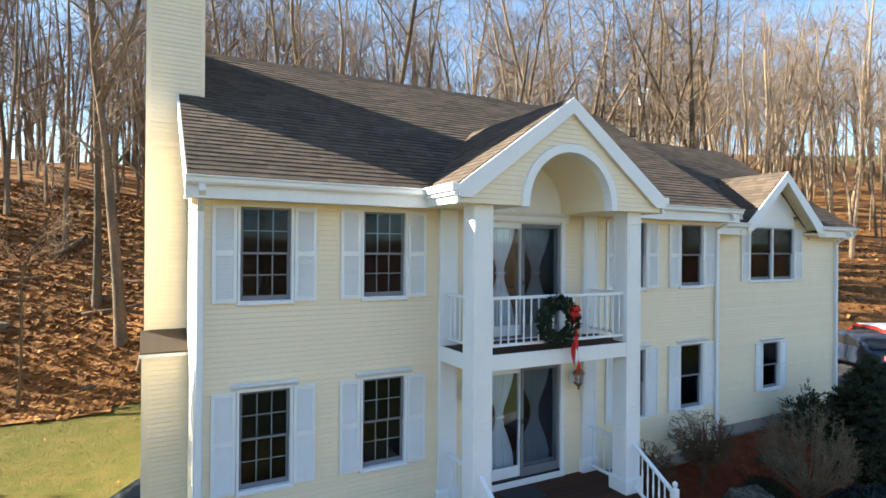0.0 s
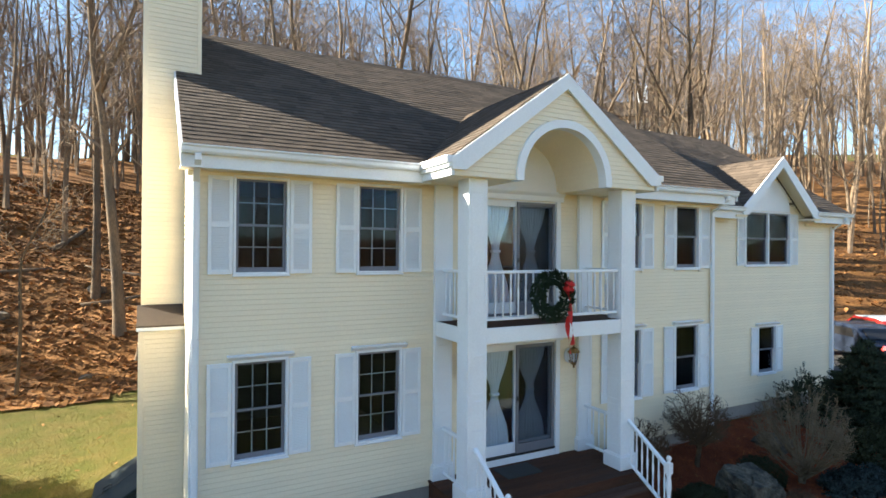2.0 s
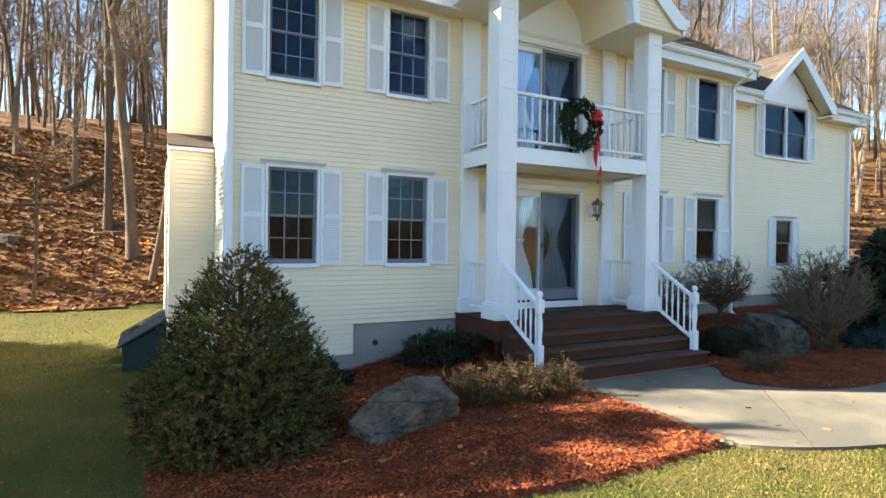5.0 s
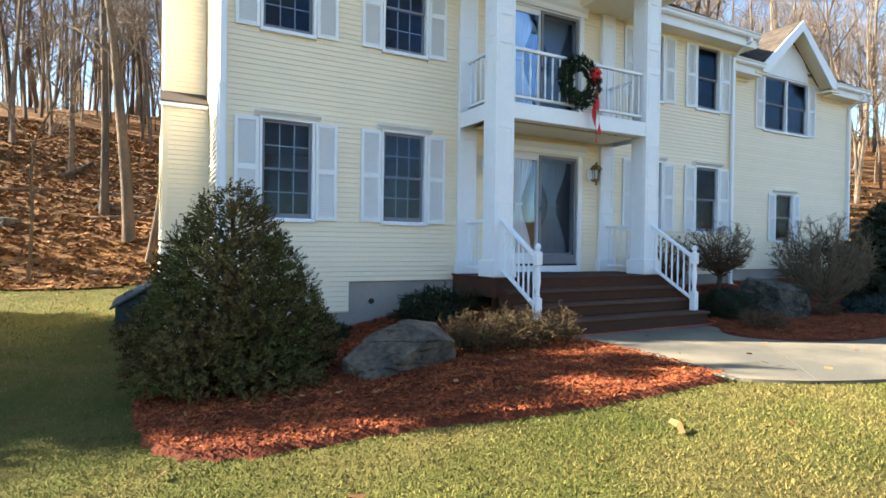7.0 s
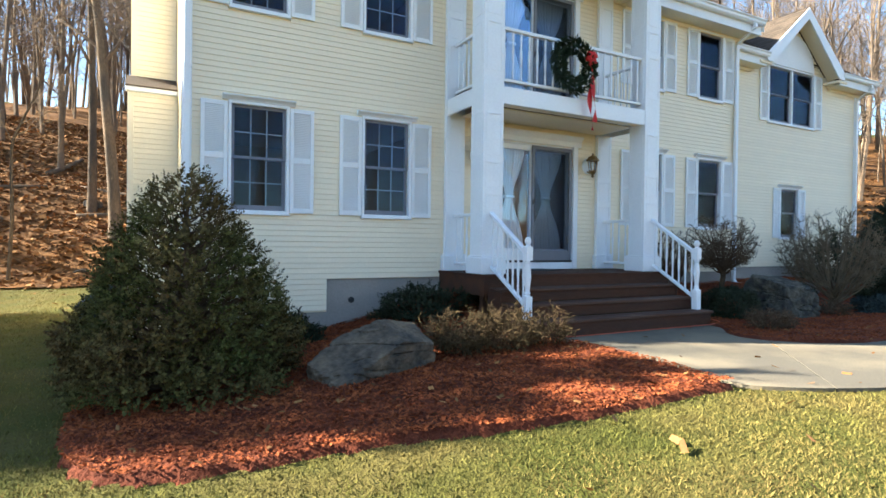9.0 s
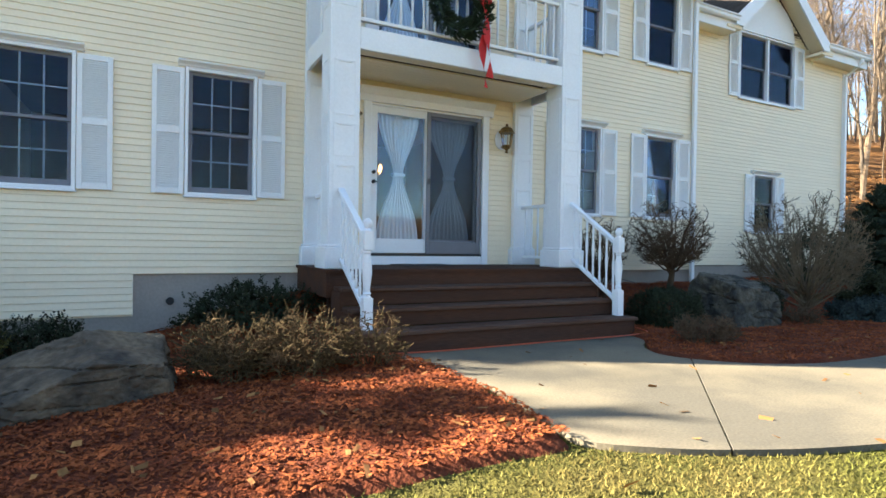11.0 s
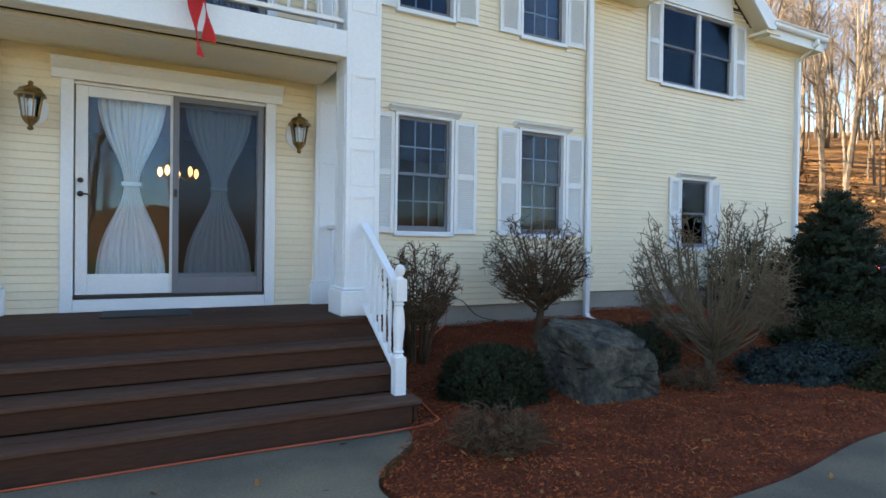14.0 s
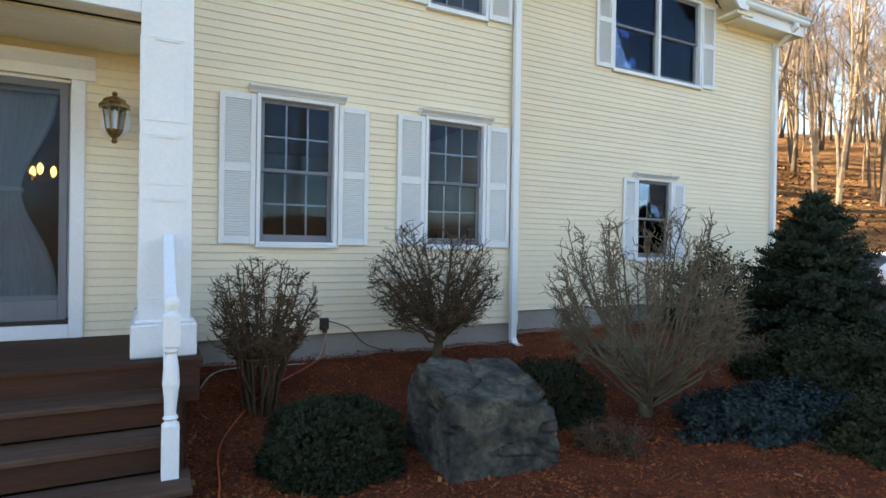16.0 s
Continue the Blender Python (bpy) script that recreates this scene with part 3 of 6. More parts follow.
shutter_made = {}
for key, (a, b) in WIN.items():
    for lo, hi in ((SILL1, HEAD1), (SILL2, HEAD2)):
        text = "pale lilac-white louvered shutter beside a %s window" % ("ground floor" if lo == SILL1 else "upper floor")
        for sx in (a - 0.042 - 0.335, b + 0.042):
            shutter_at(0.335, hi - lo + 0.03, sx, -0.003, lo - 0.02, text)
for sx in (15.00 - 0.042 - 0.335, 16.94 + 0.042):
    shutter_at(0.335, 1.42, sx, EY - 0.003, SILL2 + 0.01, "pale shutter beside the wide upper window of the wing")
for sx in (15.55 - 0.04 - 0.28, 16.30 + 0.04):
    shutter_at(0.28, 1.27, sx, EY - 0.003, 1.76, "narrow pale shutter beside the small wing window")


# glass doors
def curtain(x0, x1, z0, z1, y, tie, parent_label):
    """A sheer curtain held in by a tie, as a pleated cloth."""
    s = Shape()
    nx, nz = 60, 30
    cxm = (x0 + x1) / 2
    for j in range(nz + 1):
        v = j / nz
        z = z0 + (z1 - z0) * v
        f = 1 - 0.78 * math.exp(-((v - tie) / 0.25) ** 2)
        for i in range(nx + 1):
            u = i / nx - 0.5
            x = cxm + u * (x1 - x0) * f
            s.v.append((x, y + 0.022 * f ** 0.3 * math.sin(u * 62 + 1.5 * math.sin(v * 3)) + 0.01 * math.sin(u * 23), z))
    for j in range(nz):
        for i in range(nx):
            k = j * (nx + 1) + i
            s.f.append((k, k + 1, k + nx + 2, k + nx + 1))
    c = thing("curtain", parent_label, "curtain", "tied curtains")
    part("cloth", s, CURTAIN, c, smooth=True)
    t = z0 + (z1 - z0) * tie
    part("tie", Shape().box(cxm - 0.09, cxm + 0.09, y - 0.05, y + 0.05, t - 0.025, t + 0.025), CURTAIN, c, bevel=0.01)


def slider(number, box, label, threshold):
    x0, x1, z0, z1 = box
    mid = (x0 + x1) / 2 - 0.01
    d = thing("door_%d" % number, label, "door", kind="structure")
    c = 0.105
    part("casing", Shape().box(x0 - c, x0, -0.035, 0.05, z0 - threshold, z1 + 0.01).box(x1, x1 + c, -0.035, 0.05, z0 - threshold, z1 + 0.01), WHITE, d, bevel=0.005)
    head = Shape()
    head.prism([(0.02, z1 + 0.012), (-0.04, z1 + 0.012), (-0.04, z1 + 0.10), (-0.06, z1 + 0.12), (-0.10, z1 + 0.17), (-0.105, z1 + 0.20), (0.02, z1 + 0.21)], x0 - c - 0.07, x1 + c + 0.07, "x")
    part("header_moulding", head, WHITE, d)
    part("threshold", Shape().box(x0, x1, -0.03, 0.10, z0 - threshold, z0 - 0.002), WHITE, d, bevel=0.004)
    part("track", Shape().box(x0, x1, -0.02, 0.09, z0, z0 + 0.035), BLACK if number == 1 else SASH, d)
    part("head_track", Shape().box(x0, x1, 0.0, 0.10, z1 - 0.02, z1), WHITE, d)
    leaf = part("leaf", frame_shape(x0 + 0.01, mid + 0.04, z0 + 0.04, z1 - 0.02, 0.03, 0.075, 0.10, 0.085, 0.20, 0.10), WHITE, d, "white sliding door leaf", bevel=0.004)
    part("pane", Shape().box(x0 + 0.11, mid - 0.045, 0.050, 0.056, z0 + 0.24, z1 - 0.12), DOORGLASS, leaf).visible_shadow = False
    if number == 1:
        for hz, hr in ((2.215, 0.026), (2.345, 0.024)):
            k = Shape()
            k.tube([(x0 + 0.055, 0.03, hz), (x0 + 0.055, 0.005, hz), (x0 + 0.055, -0.02, hz), (x0 + 0.055, -0.035, hz)], [hr, hr * 1.1, hr * 0.9, hr * 0.5], 12)
            if hz < 2.3:
                k.tube([(x0 + 0.055, -0.02, hz), (x0 + 0.14, -0.03, hz - 0.005)], [0.010, 0.008], 8)
            part("lock" if hz > 2.3 else "handle", k, BLACK, leaf, "black door hardware", smooth=True)
    fixed = part("fixed_leaf", frame_shape(mid - 0.03, x1 - 0.01, z0 + 0.04, z1 - 0.02, 0.085, 0.12, 0.07, 0.07, 0.20, 0.09), WHITE, d)
    part("pane", Shape().box(mid + 0.04, x1 - 0.08, 0.100, 0.106, z0 + 0.24, z1 - 0.11), GLASS, fixed).visible_shadow = False
    scr = part("screen_frame", frame_shape(mid - 0.02, x1 - 0.02, z0 + 0.036, z1 - 0.025, -0.008, 0.018, 0.055, 0.06, 0.17, 0.06), SASH, d, "grey metal insect screen frame", bevel=0.003)
    part("screen_latch", Shape().box(mid - 0.012, mid + 0.02, -0.035, -0.009, 2.22, 2.30) if number == 1 else Shape().box(mid - 0.012, mid + 0.02, -0.035, -0.009, z0 + 0.98, z0 + 1.06), BLACK, scr)
    part("pane", Shape().box(mid + 0.035, x1 - 0.08, 0.004, 0.007, z0 + 0.206, z1 - 0.085), SCREENGLASS, scr, "fine dark mesh").visible_shadow = False


DOORGLASS = glass_material("door_glass", ior=1.5, shine=(0.66, 0.80, 1.0))
SCREENGLASS = glass_material("screen_mesh", (0.68, 0.69, 0.71), 0.15)
slider(1, DOOR1, "white sliding glass entrance door with a grey screen", 0.12)
slider(2, DOOR2, "white sliding glass balcony door with a grey screen", 0.06)
for lo, hi in ((1.30, 3.20), (3.92, 5.90)):
    curtain(6.50, 7.14, lo, hi, 0.17, 0.55, "sheer white tied-back curtain behind the glass door")
    curtain(7.30, 8.00, lo, hi, 0.20, 0.55, "sheer white tied-back curtain behind the screen door")

# cladding of the front wall
trim_holes = [(a - 0.04, b + 0.04, lo - 0.06, hi + (0.04 if lo > 3 else 0.12)) for a, b in WIN.values() for lo, hi in ((SILL1, HEAD1), (SILL2, HEAD2))]
trim_holes += [(DOOR1[0] - 0.10, DOOR1[1] + 0.10, 1.0, 3.32), (DOOR2[0] - 0.10, DOOR2[1] + 0.10, 3.7, 6.0)]
low_step = (3.54, X1 - 0.05, 0.3, 0.965)
clad(wall_front, X0 + 0.10, X1 - 0.06, 0.52, WALL_TOP, 0.0, trim_holes + [low_step], singles_to=3.55)
clad(wing_wall, X1, EX1 - 0.08, 1.03, 6.10, EY, [(14.96, 16.98, 4.62, 6.15), (15.51, 16.34, 1.70, 3.15)], singles_to=6.2)
trim = Shape().box(X0 - 0.012, X0 + 0.105, -0.018, 0.02, 0.50, WALL_TOP).box(X0 - 0.012, X0 + 0.02, 0.02, 0.11, 0.50, WALL_TOP)
solid("trim_corner_left", trim, WHITE, "white corner board of the house", "trim", kind="structure", bevel=0.003)
solid("trim_corner_right", Shape().box(X1 - 0.07, X1 + 0.005, -0.016, 0.02, 0.95, WALL_TOP).box(X1 - 0.02, X1 + 0.005, 0.02, EY, 0.95, WALL_TOP), SIDING, "cream corner board and return wall", "trim", kind="structure", bevel=0.003)
solid("trim_corner_wing", Shape().box(EX1 - 0.09, EX1 + 0.01, EY - 0.016, EY + 0.02, 0.9, 6.1), WHITE, "white corner board of the wing", "trim", kind="structure", bevel=0.003)

# eaves: fascia, soffit and gutter
def eave(name, x0, x1, y_wall, y_edge, z, label):
    e = thing(name, label, "eave", kind="structure")
    part("soffit", Shape().box(x0, x1, y_edge + 0.03, y_wall, z - 0.30, z - 0.27), SIDING, e)
    part("frieze", Shape().box(x0 + 0.1, x1 - 0.1, y_wall - 0.028, y_wall + 0.015, z - 0.38, z - 0.301), SIDING, e)
    part("fascia", Shape().box(x0, x1, y_edge, y_edge + 0.028, z - 0.31, z - 0.03), WHITE, e, bevel=0.003)
    g = Shape()
    pr = [(0.0, -0.02), (0.0, -0.13), (-0.07, -0.13), (-0.095, -0.10), (-0.10, -0.05), (-0.125, -0.03), (-0.125, -0.012), (-0.105, -0.012), (-0.085, -0.045), (-0.08, -0.10), (-0.065, -0.115), (-0.012, -0.115), (-0.012, -0.02)]
    g.prism([(y_edge - 0.002 + u, z + w) for u, w in pr], x0, x1, "x")
    part("gutter", g, WHITE, e)


eave("trim_eave_left", X0 - 0.16, CX - 2.02, 0.0, EAVE_Y + 0.03, EAVE_Z, "white eave with fascia and gutter left of the porch")
eave("trim_eave_right", CX + 2.02, X1 + 0.22, 0.0, EAVE_Y + 0.03, EAVE_Z, "white eave with fascia and gutter right of the porch")
eave("trim_eave_wing", X1 + 0.22, 14.35, EY, E_EAVE_Y + 0.03, E_EAVE_Z, "short white eave of the wing before its dormer")
eave("trim_eave_wing_end", 17.55, EX1 + 0.3, EY, E_EAVE_Y + 0.03, E_EAVE_Z, "short white eave of the wing at its corner")


def downspout(x, y, z_top, z_bot, y_gutter, z_gutter, label, foot=True):
    d = thing("downspout", label, "downspout", "rain downspouts")
    w, h = 0.042, 0.032
    part("pipe", Shape().box(x - w, x + w, y - 2 * h, y, z_bot, z_top), WHITE, d, "ribbed white metal pipe", bevel=0.008)
    el = Shape()
    el.prism([(y - 2 * h, z_top + 0.001), (y, z_top + 0.001), (y_gutter + 0.03, z_gutter - 0.06), (y_gutter + 0.03, z_gutter), (y_gutter - 0.035, z_gutter), (y_gutter - 0.035, z_gutter - 0.09)], x - w, x + w, "x")
    part("elbow", el, WHITE, d, bevel=0.006)
    if foot:
        ft = Shape()
        ft.prism([(y - 2 * h, z_bot), (y, z_bot), (y - 0.02, z_bot - 0.09), (y - 0.20, z_bot - 0.13), (y - 0.20, z_bot - 0.07), (y - 2 * h - 0.03, z_bot - 0.05)], x - w, x + w, "x")
        part("shoe", ft, WHITE, d, bevel=0.006)
    for k in (0.25, 0.6):
        z = z_bot + (z_top - z_bot) * k
        part("strap", Shape().box(x - w - 0.012, x + w + 0.012, y - 2 * h - 0.003, y, z, z + 0.02), WHITE, d)
    return d


downspout(X0 + 0.045, -0.02, 5.95, 0.42, EAVE_Y - 0.03, EAVE_Z - 0.13, "white downspout at the corner of the house")
downspout(X1 - 0.10, -0.02, 5.95, 0.80, EAVE_Y - 0.03, EAVE_Z - 0.13, "white downspout where the wing meets the house")
downspout(EX1 - 0.05, EY - 0.02, 5.70, 0.60, E_EAVE_Y - 0.03, E_EAVE_Z - 0.13, "white downspout at the far corner of the wing")


# ---- roofs ----
def shingle_field(s, along, up, origin, length, run, expo=0.142, tab=0.30, skip=None, seed=3):
    """Overlapping shingle tabs on a slope: along and up are unit vectors in its plane."""
    rnd = random.Random(seed)
    along, up, origin = Vector(along), Vector(up), Vector(origin)
    nrm = along.cross(up).normalized()
    n = int(run / expo) + 1
    for r in range(n):
        u0, u1 = r * expo, min(run, (r + 1) * expo + 0.02)
        x = -tab * rnd.random()
        while x < length:
            w = tab * rnd.choice((0.45, 0.7, 1.0, 1.0))
            a, b = max(0.0, x), min(length, x + w)
            x += w
            if b - a < 0.02:
                continue
            c = origin + along * ((a + b) / 2) + up * ((u0 + u1) / 2)
            if skip and skip(c):
                continue
            lift = 0.012 + 0.006 * rnd.random()
            p = [origin + along * (a + 0.002) + up * u0 + nrm * lift, origin + along * (b - 0.002) + up * u0 + nrm * lift,
                 origin + along * (b - 0.002) + up * u1 + nrm * 0.004, origin + along * (a + 0.002) + up * u1 + nrm * 0.004,
                 origin + along * (a + 0.002) + up * u0, origin + along * (b - 0.002) + up * u0]
            s.add(p, [(0, 1, 2, 3), (4, 5, 1, 0), (5, 2, 1), (4, 0, 3)])


SL = math.hypot(1, PITCH)
UP = (0, 1 / SL, PITCH / SL)
roof = thing("roof", "dark weathered asphalt shingle roof of the house", "roof", kind="structure")
deck = Shape()
RX0, RX1 = X0 - 0.14, X1 + 0.24
under = 0.10
deck.prism([(0.0, EAVE_Z + PITCH * -EAVE_Y - 0.002), (RIDGE_Y, RIDGE_Z - 0.002), (BACK_Y + 0.42, EAVE_Z), (BACK_Y + 0.42, EAVE_Z - under), (RIDGE_Y, RIDGE_Z - under - 0.02), (0.0, EAVE_Z + PITCH * -EAVE_Y - under)], RX0, RX1, "x")
part("roof_deck", deck, SHINGLE, roof)
for a, b in ((RX0, CX - 2.0), (CX + 2.0, RX1)):
    lip = Shape()
    lip.prism([(EAVE_Y, EAVE_Z - 0.002), (0.0, EAVE_Z + PITCH * -EAVE_Y - 0.002), (0.0, EAVE_Z + PITCH * -EAVE_Y - under), (EAVE_Y, EAVE_Z - 0.03)], a, b, "x")
    part("roof_edge", lip, SHINGLE, roof)
PORCH_PEAK, PORCH_HALF = 7.97, 2.16
PSLOPE = (PORCH_PEAK - EAVE_Z) / PORCH_HALF
tabs = Shape()
shingle_field(tabs, (1, 0, 0), UP, (RX0, EAVE_Y, EAVE_Z), RX1 - RX0, (RIDGE_Y - EAVE_Y) * SL,
              skip=lambda c: (abs(c.x - CX) < PORCH_HALF - 0.15 and c.z < PORCH_PEAK - PSLOPE * abs(c.x - CX) - 0.10) or (0.9 < c.x < 1.87 and 2.05 < c.y < 4.2))
part("shingles", tabs, SHINGLE, roof, kind="stuff")
cap = Shape()
for k in range(int((RX1 - RX0) / 0.2)):
    x = RX0 + k * 0.2
    cap.add([(x, RIDGE_Y - 0.14, RIDGE_Z - 0.07), (x + 0.21, RIDGE_Y - 0.14, RIDGE_Z - 0.078), (x, RIDGE_Y, RIDGE_Z + 0.035), (x + 0.21, RIDGE_Y, RIDGE_Z + 0.022), (x, RIDGE_Y + 0.14, RIDGE_Z - 0.07), (x + 0.21, RIDGE_Y + 0.14, RIDGE_Z - 0.078)], [(0, 1, 3, 2), (2, 3, 5, 4)])
part("ridge_cap", cap, SHINGLE, roof, kind="stuff")
for xx in (RX0 - 0.028, RX1):
    rake = Shape()
    rake.prism([(EAVE_Y, EAVE_Z - 0.01), (RIDGE_Y, RIDGE_Z - 0.01), (RIDGE_Y, RIDGE_Z - 0.24), (EAVE_Y, EAVE_Z - 0.24)], xx, xx + 0.028, "x")
    part("rake_board", rake, WHITE, roof)

wing_roof = thing("roof_wing", "dark asphalt shingle roof of the lower wing", "roof", kind="structure")
wd = Shape()
WX0, WX1 = X1 - 0.01, EX1 + 0.30
EZW = E_EAVE_Z + PITCH * (EY - E_EAVE_Y)
wd.prism([(EY, EZW - 0.002), (E_RIDGE_Y, E_RIDGE_Z - 0.002), (BACK_Y + 0.6, E_EAVE_Z), (BACK_Y + 0.6, E_EAVE_Z - 0.1), (E_RIDGE_Y, E_RIDGE_Z - 0.13), (EY, EZW - 0.1)], WX0, WX1, "x")
for a, b in ((WX0, 14.40), (17.50, WX1)):
    wd.prism([(E_EAVE_Y, E_EAVE_Z - 0.002), (EY, EZW - 0.002), (EY, EZW - 0.1), (E_EAVE_Y, E_EAVE_Z - 0.03)], a, b, "x")
part("roof_deck", wd, SHINGLE, wing_roof)
DC, DHALF, DPEAK = 15.95, 1.66, 7.58
DSL = (DPEAK - E_EAVE_Z) / DHALF
tabs = Shape()
shingle_field(tabs, (1, 0, 0), UP, (WX0, E_EAVE_Y, E_EAVE_Z), WX1 - WX0, (E_RIDGE_Y - E_EAVE_Y) * SL, seed=5, skip=lambda c: abs(c.x - DC) < DHALF - 0.1 and c.z < DPEAK - DSL * abs(c.x - DC) - 0.08)
part("shingles", tabs, SHINGLE, wing_roof, kind="stuff")
rake = Shape()
rake.prism([(E_EAVE_Y, E_EAVE_Z - 0.01), (E_RIDGE_Y, E_RIDGE_Z - 0.01), (E_RIDGE_Y, E_RIDGE_Z - 0.24), (E_EAVE_Y, E_EAVE_Z - 0.24)], WX1, WX1 + 0.028, "x")
part("rake_board", rake, WHITE, wing_roof)


def cross_gable(name, label, c, half, peak, eave_z, y_front, slope_to, seed):
    """A small gable roof that runs back into the main slope: two shingled slopes with rake boards."""
    g = thing(name, label, "roof", kind="structure")
    sl = (peak - eave_z) / half
    ln = math.hypot(1, sl)
    y_back = slope_to(peak)
    for side in (-1, 1):
        d = Shape()
        x_edge = c + side * half
        y_eave_back = slope_to(eave_z)
        top = [(c, y_front, peak), (x_edge, y_front, eave_z), (x_edge, max(y_front + 0.3, y_eave_back), eave_z), (c, y_back, peak)]
        d.add([*top, *[(x, y, z - 0.07) for x, y, z in top]], [(0, 1, 2, 3), (7, 6, 5, 4), (0, 4, 5, 1), (1, 5, 6, 2), (2, 6, 7, 3), (3, 7, 4, 0)])
        part("roof_deck", d, SHINGLE, g)
        t = Shape()
        along, up = ((0, -1, 0), (1 / ln, 0, sl / ln)) if side < 0 else ((0, 1, 0), (-1 / ln, 0, sl / ln))
        org = (x_edge, y_back, eave_z) if side < 0 else (x_edge, y_front, eave_z)
        shingle_field(t, along, up, org, y_back - y_front, half * ln, seed=seed + side, skip=lambda p: p.y > slope_to(p.z) + 0.02)
        part("shingles", t, SHINGLE, g, kind="stuff")
        b = Shape()
        w = 0.21
        b.add([(c, y_front - 0.03, peak - 0.012), (x_edge + side * 0.01, y_front - 0.03, eave_z - 0.02), (x_edge + side * 0.01, y_front - 0.03, eave_z - 0.20), (x_edge - side * 0.22, y_front - 0.03, eave_z - 0.20), (c, y_front - 0.03, peak - 0.012 - w * ln),
               (c, y_front, peak - 0.012), (x_edge + side * 0.01, y_front, eave_z - 0.02), (x_edge + side * 0.01, y_front, eave_z - 0.20), (x_edge - side * 0.22, y_front, eave_z - 0.20), (c, y_front, peak - 0.012 - w * ln)],
              [(0, 1, 2, 3, 4), (9, 8, 7, 6, 5), (0, 5, 6, 1), (1, 6, 7, 2), (2, 7, 8, 3), (3, 8, 9, 4)])
        part("rake_board", b, WHITE, g)
    return g


PF = -1.36           # front of the porch gable
porch_roof = cross_gable("roof_porch", "shingled gable roof over the porch with white rake boards", CX, PORCH_HALF, PORCH_PEAK, EAVE_Z, PF, lambda z: (z - EAVE_Z) / PITCH + EAVE_Y, 11)
dormer = cross_gable("roof_dormer", "small shingled gable over the wing window", DC, DHALF, DPEAK, E_EAVE_Z, E_EAVE_Y - 0.02, lambda z: (z - E_EAVE_Z) / PITCH + E_EAVE_Y, 21)
ds = Shape()
for side in (-1, 1):
    ds.add([(DC, E_EAVE_Y, DPEAK - 0.09), (DC + side * DHALF, E_EAVE_Y, E_EAVE_Z - 0.09), (DC + side * DHALF, EY, E_EAVE_Z - 0.09), (DC, EY, DPEAK - 0.09),
            (DC, E_EAVE_Y, DPEAK - 0.12), (DC + side * DHALF, E_EAVE_Y, E_EAVE_Z - 0.12), (DC + side * DHALF, EY, E_EAVE_Z - 0.12), (DC, EY, DPEAK - 0.12)], [(0, 1, 2, 3), (7, 6, 5, 4), (0, 4, 5, 1)])
    ds.box(DC + side * DHALF - 0.22, DC + side * DHALF + 0.22, E_EAVE_Y - 0.0, EY, E_EAVE_Z - 0.26, E_EAVE_Z - 0.205)
part("soffit", ds, SIDING, dormer)
fan = Shape()
fan.prism([(15.03 + 0.0, 6.14), (16.91, 6.14)] + [(DC + 0.94 * math.cos(math.pi * k / 16), 6.16 + 0.94 * math.sin(math.pi * k / 16) * 0.92) for k in range(17)], EY - 0.045, EY + 0.01)
part("arched_panel", fan, WHITE, dormer, "white arched panel above the window")
db = Shape()
for k in range(16):
    z = 6.12 + k * COURSE
    hw = (DPEAK - 0.14 - z - COURSE) / DSL
    if hw > 0.05:
        db.prism([(EY + 0.019, z), (EY - 0.001, z), (EY - 0.004, z + 0.004), (EY + 0.014, z + COURSE), (EY + 0.019, z + COURSE)], DC - hw, DC + hw, "x")
part("siding_boards", db, SIDING, dormer, kind="stuff")

# ---- chimney ----
chimney = thing("chimney", "tall cream clapboard chimney chase with a shingled shoulder", "chimney", kind="structure")
CY0, CY1 = 2.03, 4.20
part("stack_core", Shape().box(1.02, 1.88, CY0 + 0.02, CY1, 7.3, 11.2).box(1.02, X0 + 0.02, CY0 + 0.02, CY1, 4.0, 7.3), SIDING, chimney)
part("base_core", Shape().box(0.99, X0 + 0.02, 1.52, CY1 + 0.3, -0.3, 3.80), SIDING, chimney)
cb = Shape()
clad(chimney, 1.07, X0, 4.02, 7.55, CY0, [])
clad(chimney, 1.07, 1.84, 7.55, 11.15, CY0, [])
clad(chimney, 1.04, X0, 0.5, 3.70, 1.50, [])
face_boards_x(cb, CY0 + 0.04, CY1, 4.0, 11.2, 1.02, -1)
face_boards_x(cb, 1.54, CY1 + 0.3, 0.5, 3.75, 0.99, -1)
part("siding_boards", cb, SIDING, chimney, kind="stuff")
ct = Shape().box(0.995, 1.075, CY0 - 0.012, CY0 + 0.03, 4.0, 11.2).box(1.83, 1.895, CY0 - 0.012, CY0 + 0.03, 7.66, 11.2).box(1.875, 1.895, CY0 + 0.03, CY1, 8.0, 11.2).box(0.965, 1.045, 1.488, 1.54, 0.5, 3.72)
part("corner_boards", ct, SIDING, chimney)
part("ledge", Shape().box(0.94, X0, 1.44, 1.53, 3.70, 3.785), WHITE, chimney, "white trim under the shoulder", bevel=0.006)
sh = Shape()
sh.prism([(1.43, 3.785), (2.03, 4.07), (2.03, 3.98), (1.43, 3.76)], 0.94, X0, "x")
part("shoulder_roof", sh, SHINGLE, chimney, "dark shingled shoulder")
part("cap", Shape().box(0.95, 1.95, CY0 - 0.06, CY1 + 0.06, 11.2, 11.3), BLACK, chimney, bevel=0.01)


# ---- porch ----
PY = -1.19            # front of the posts
HW = 0.172            # half width of a post
PXL, PXR = 5.61, 8.81
DECK_Z = 1.08


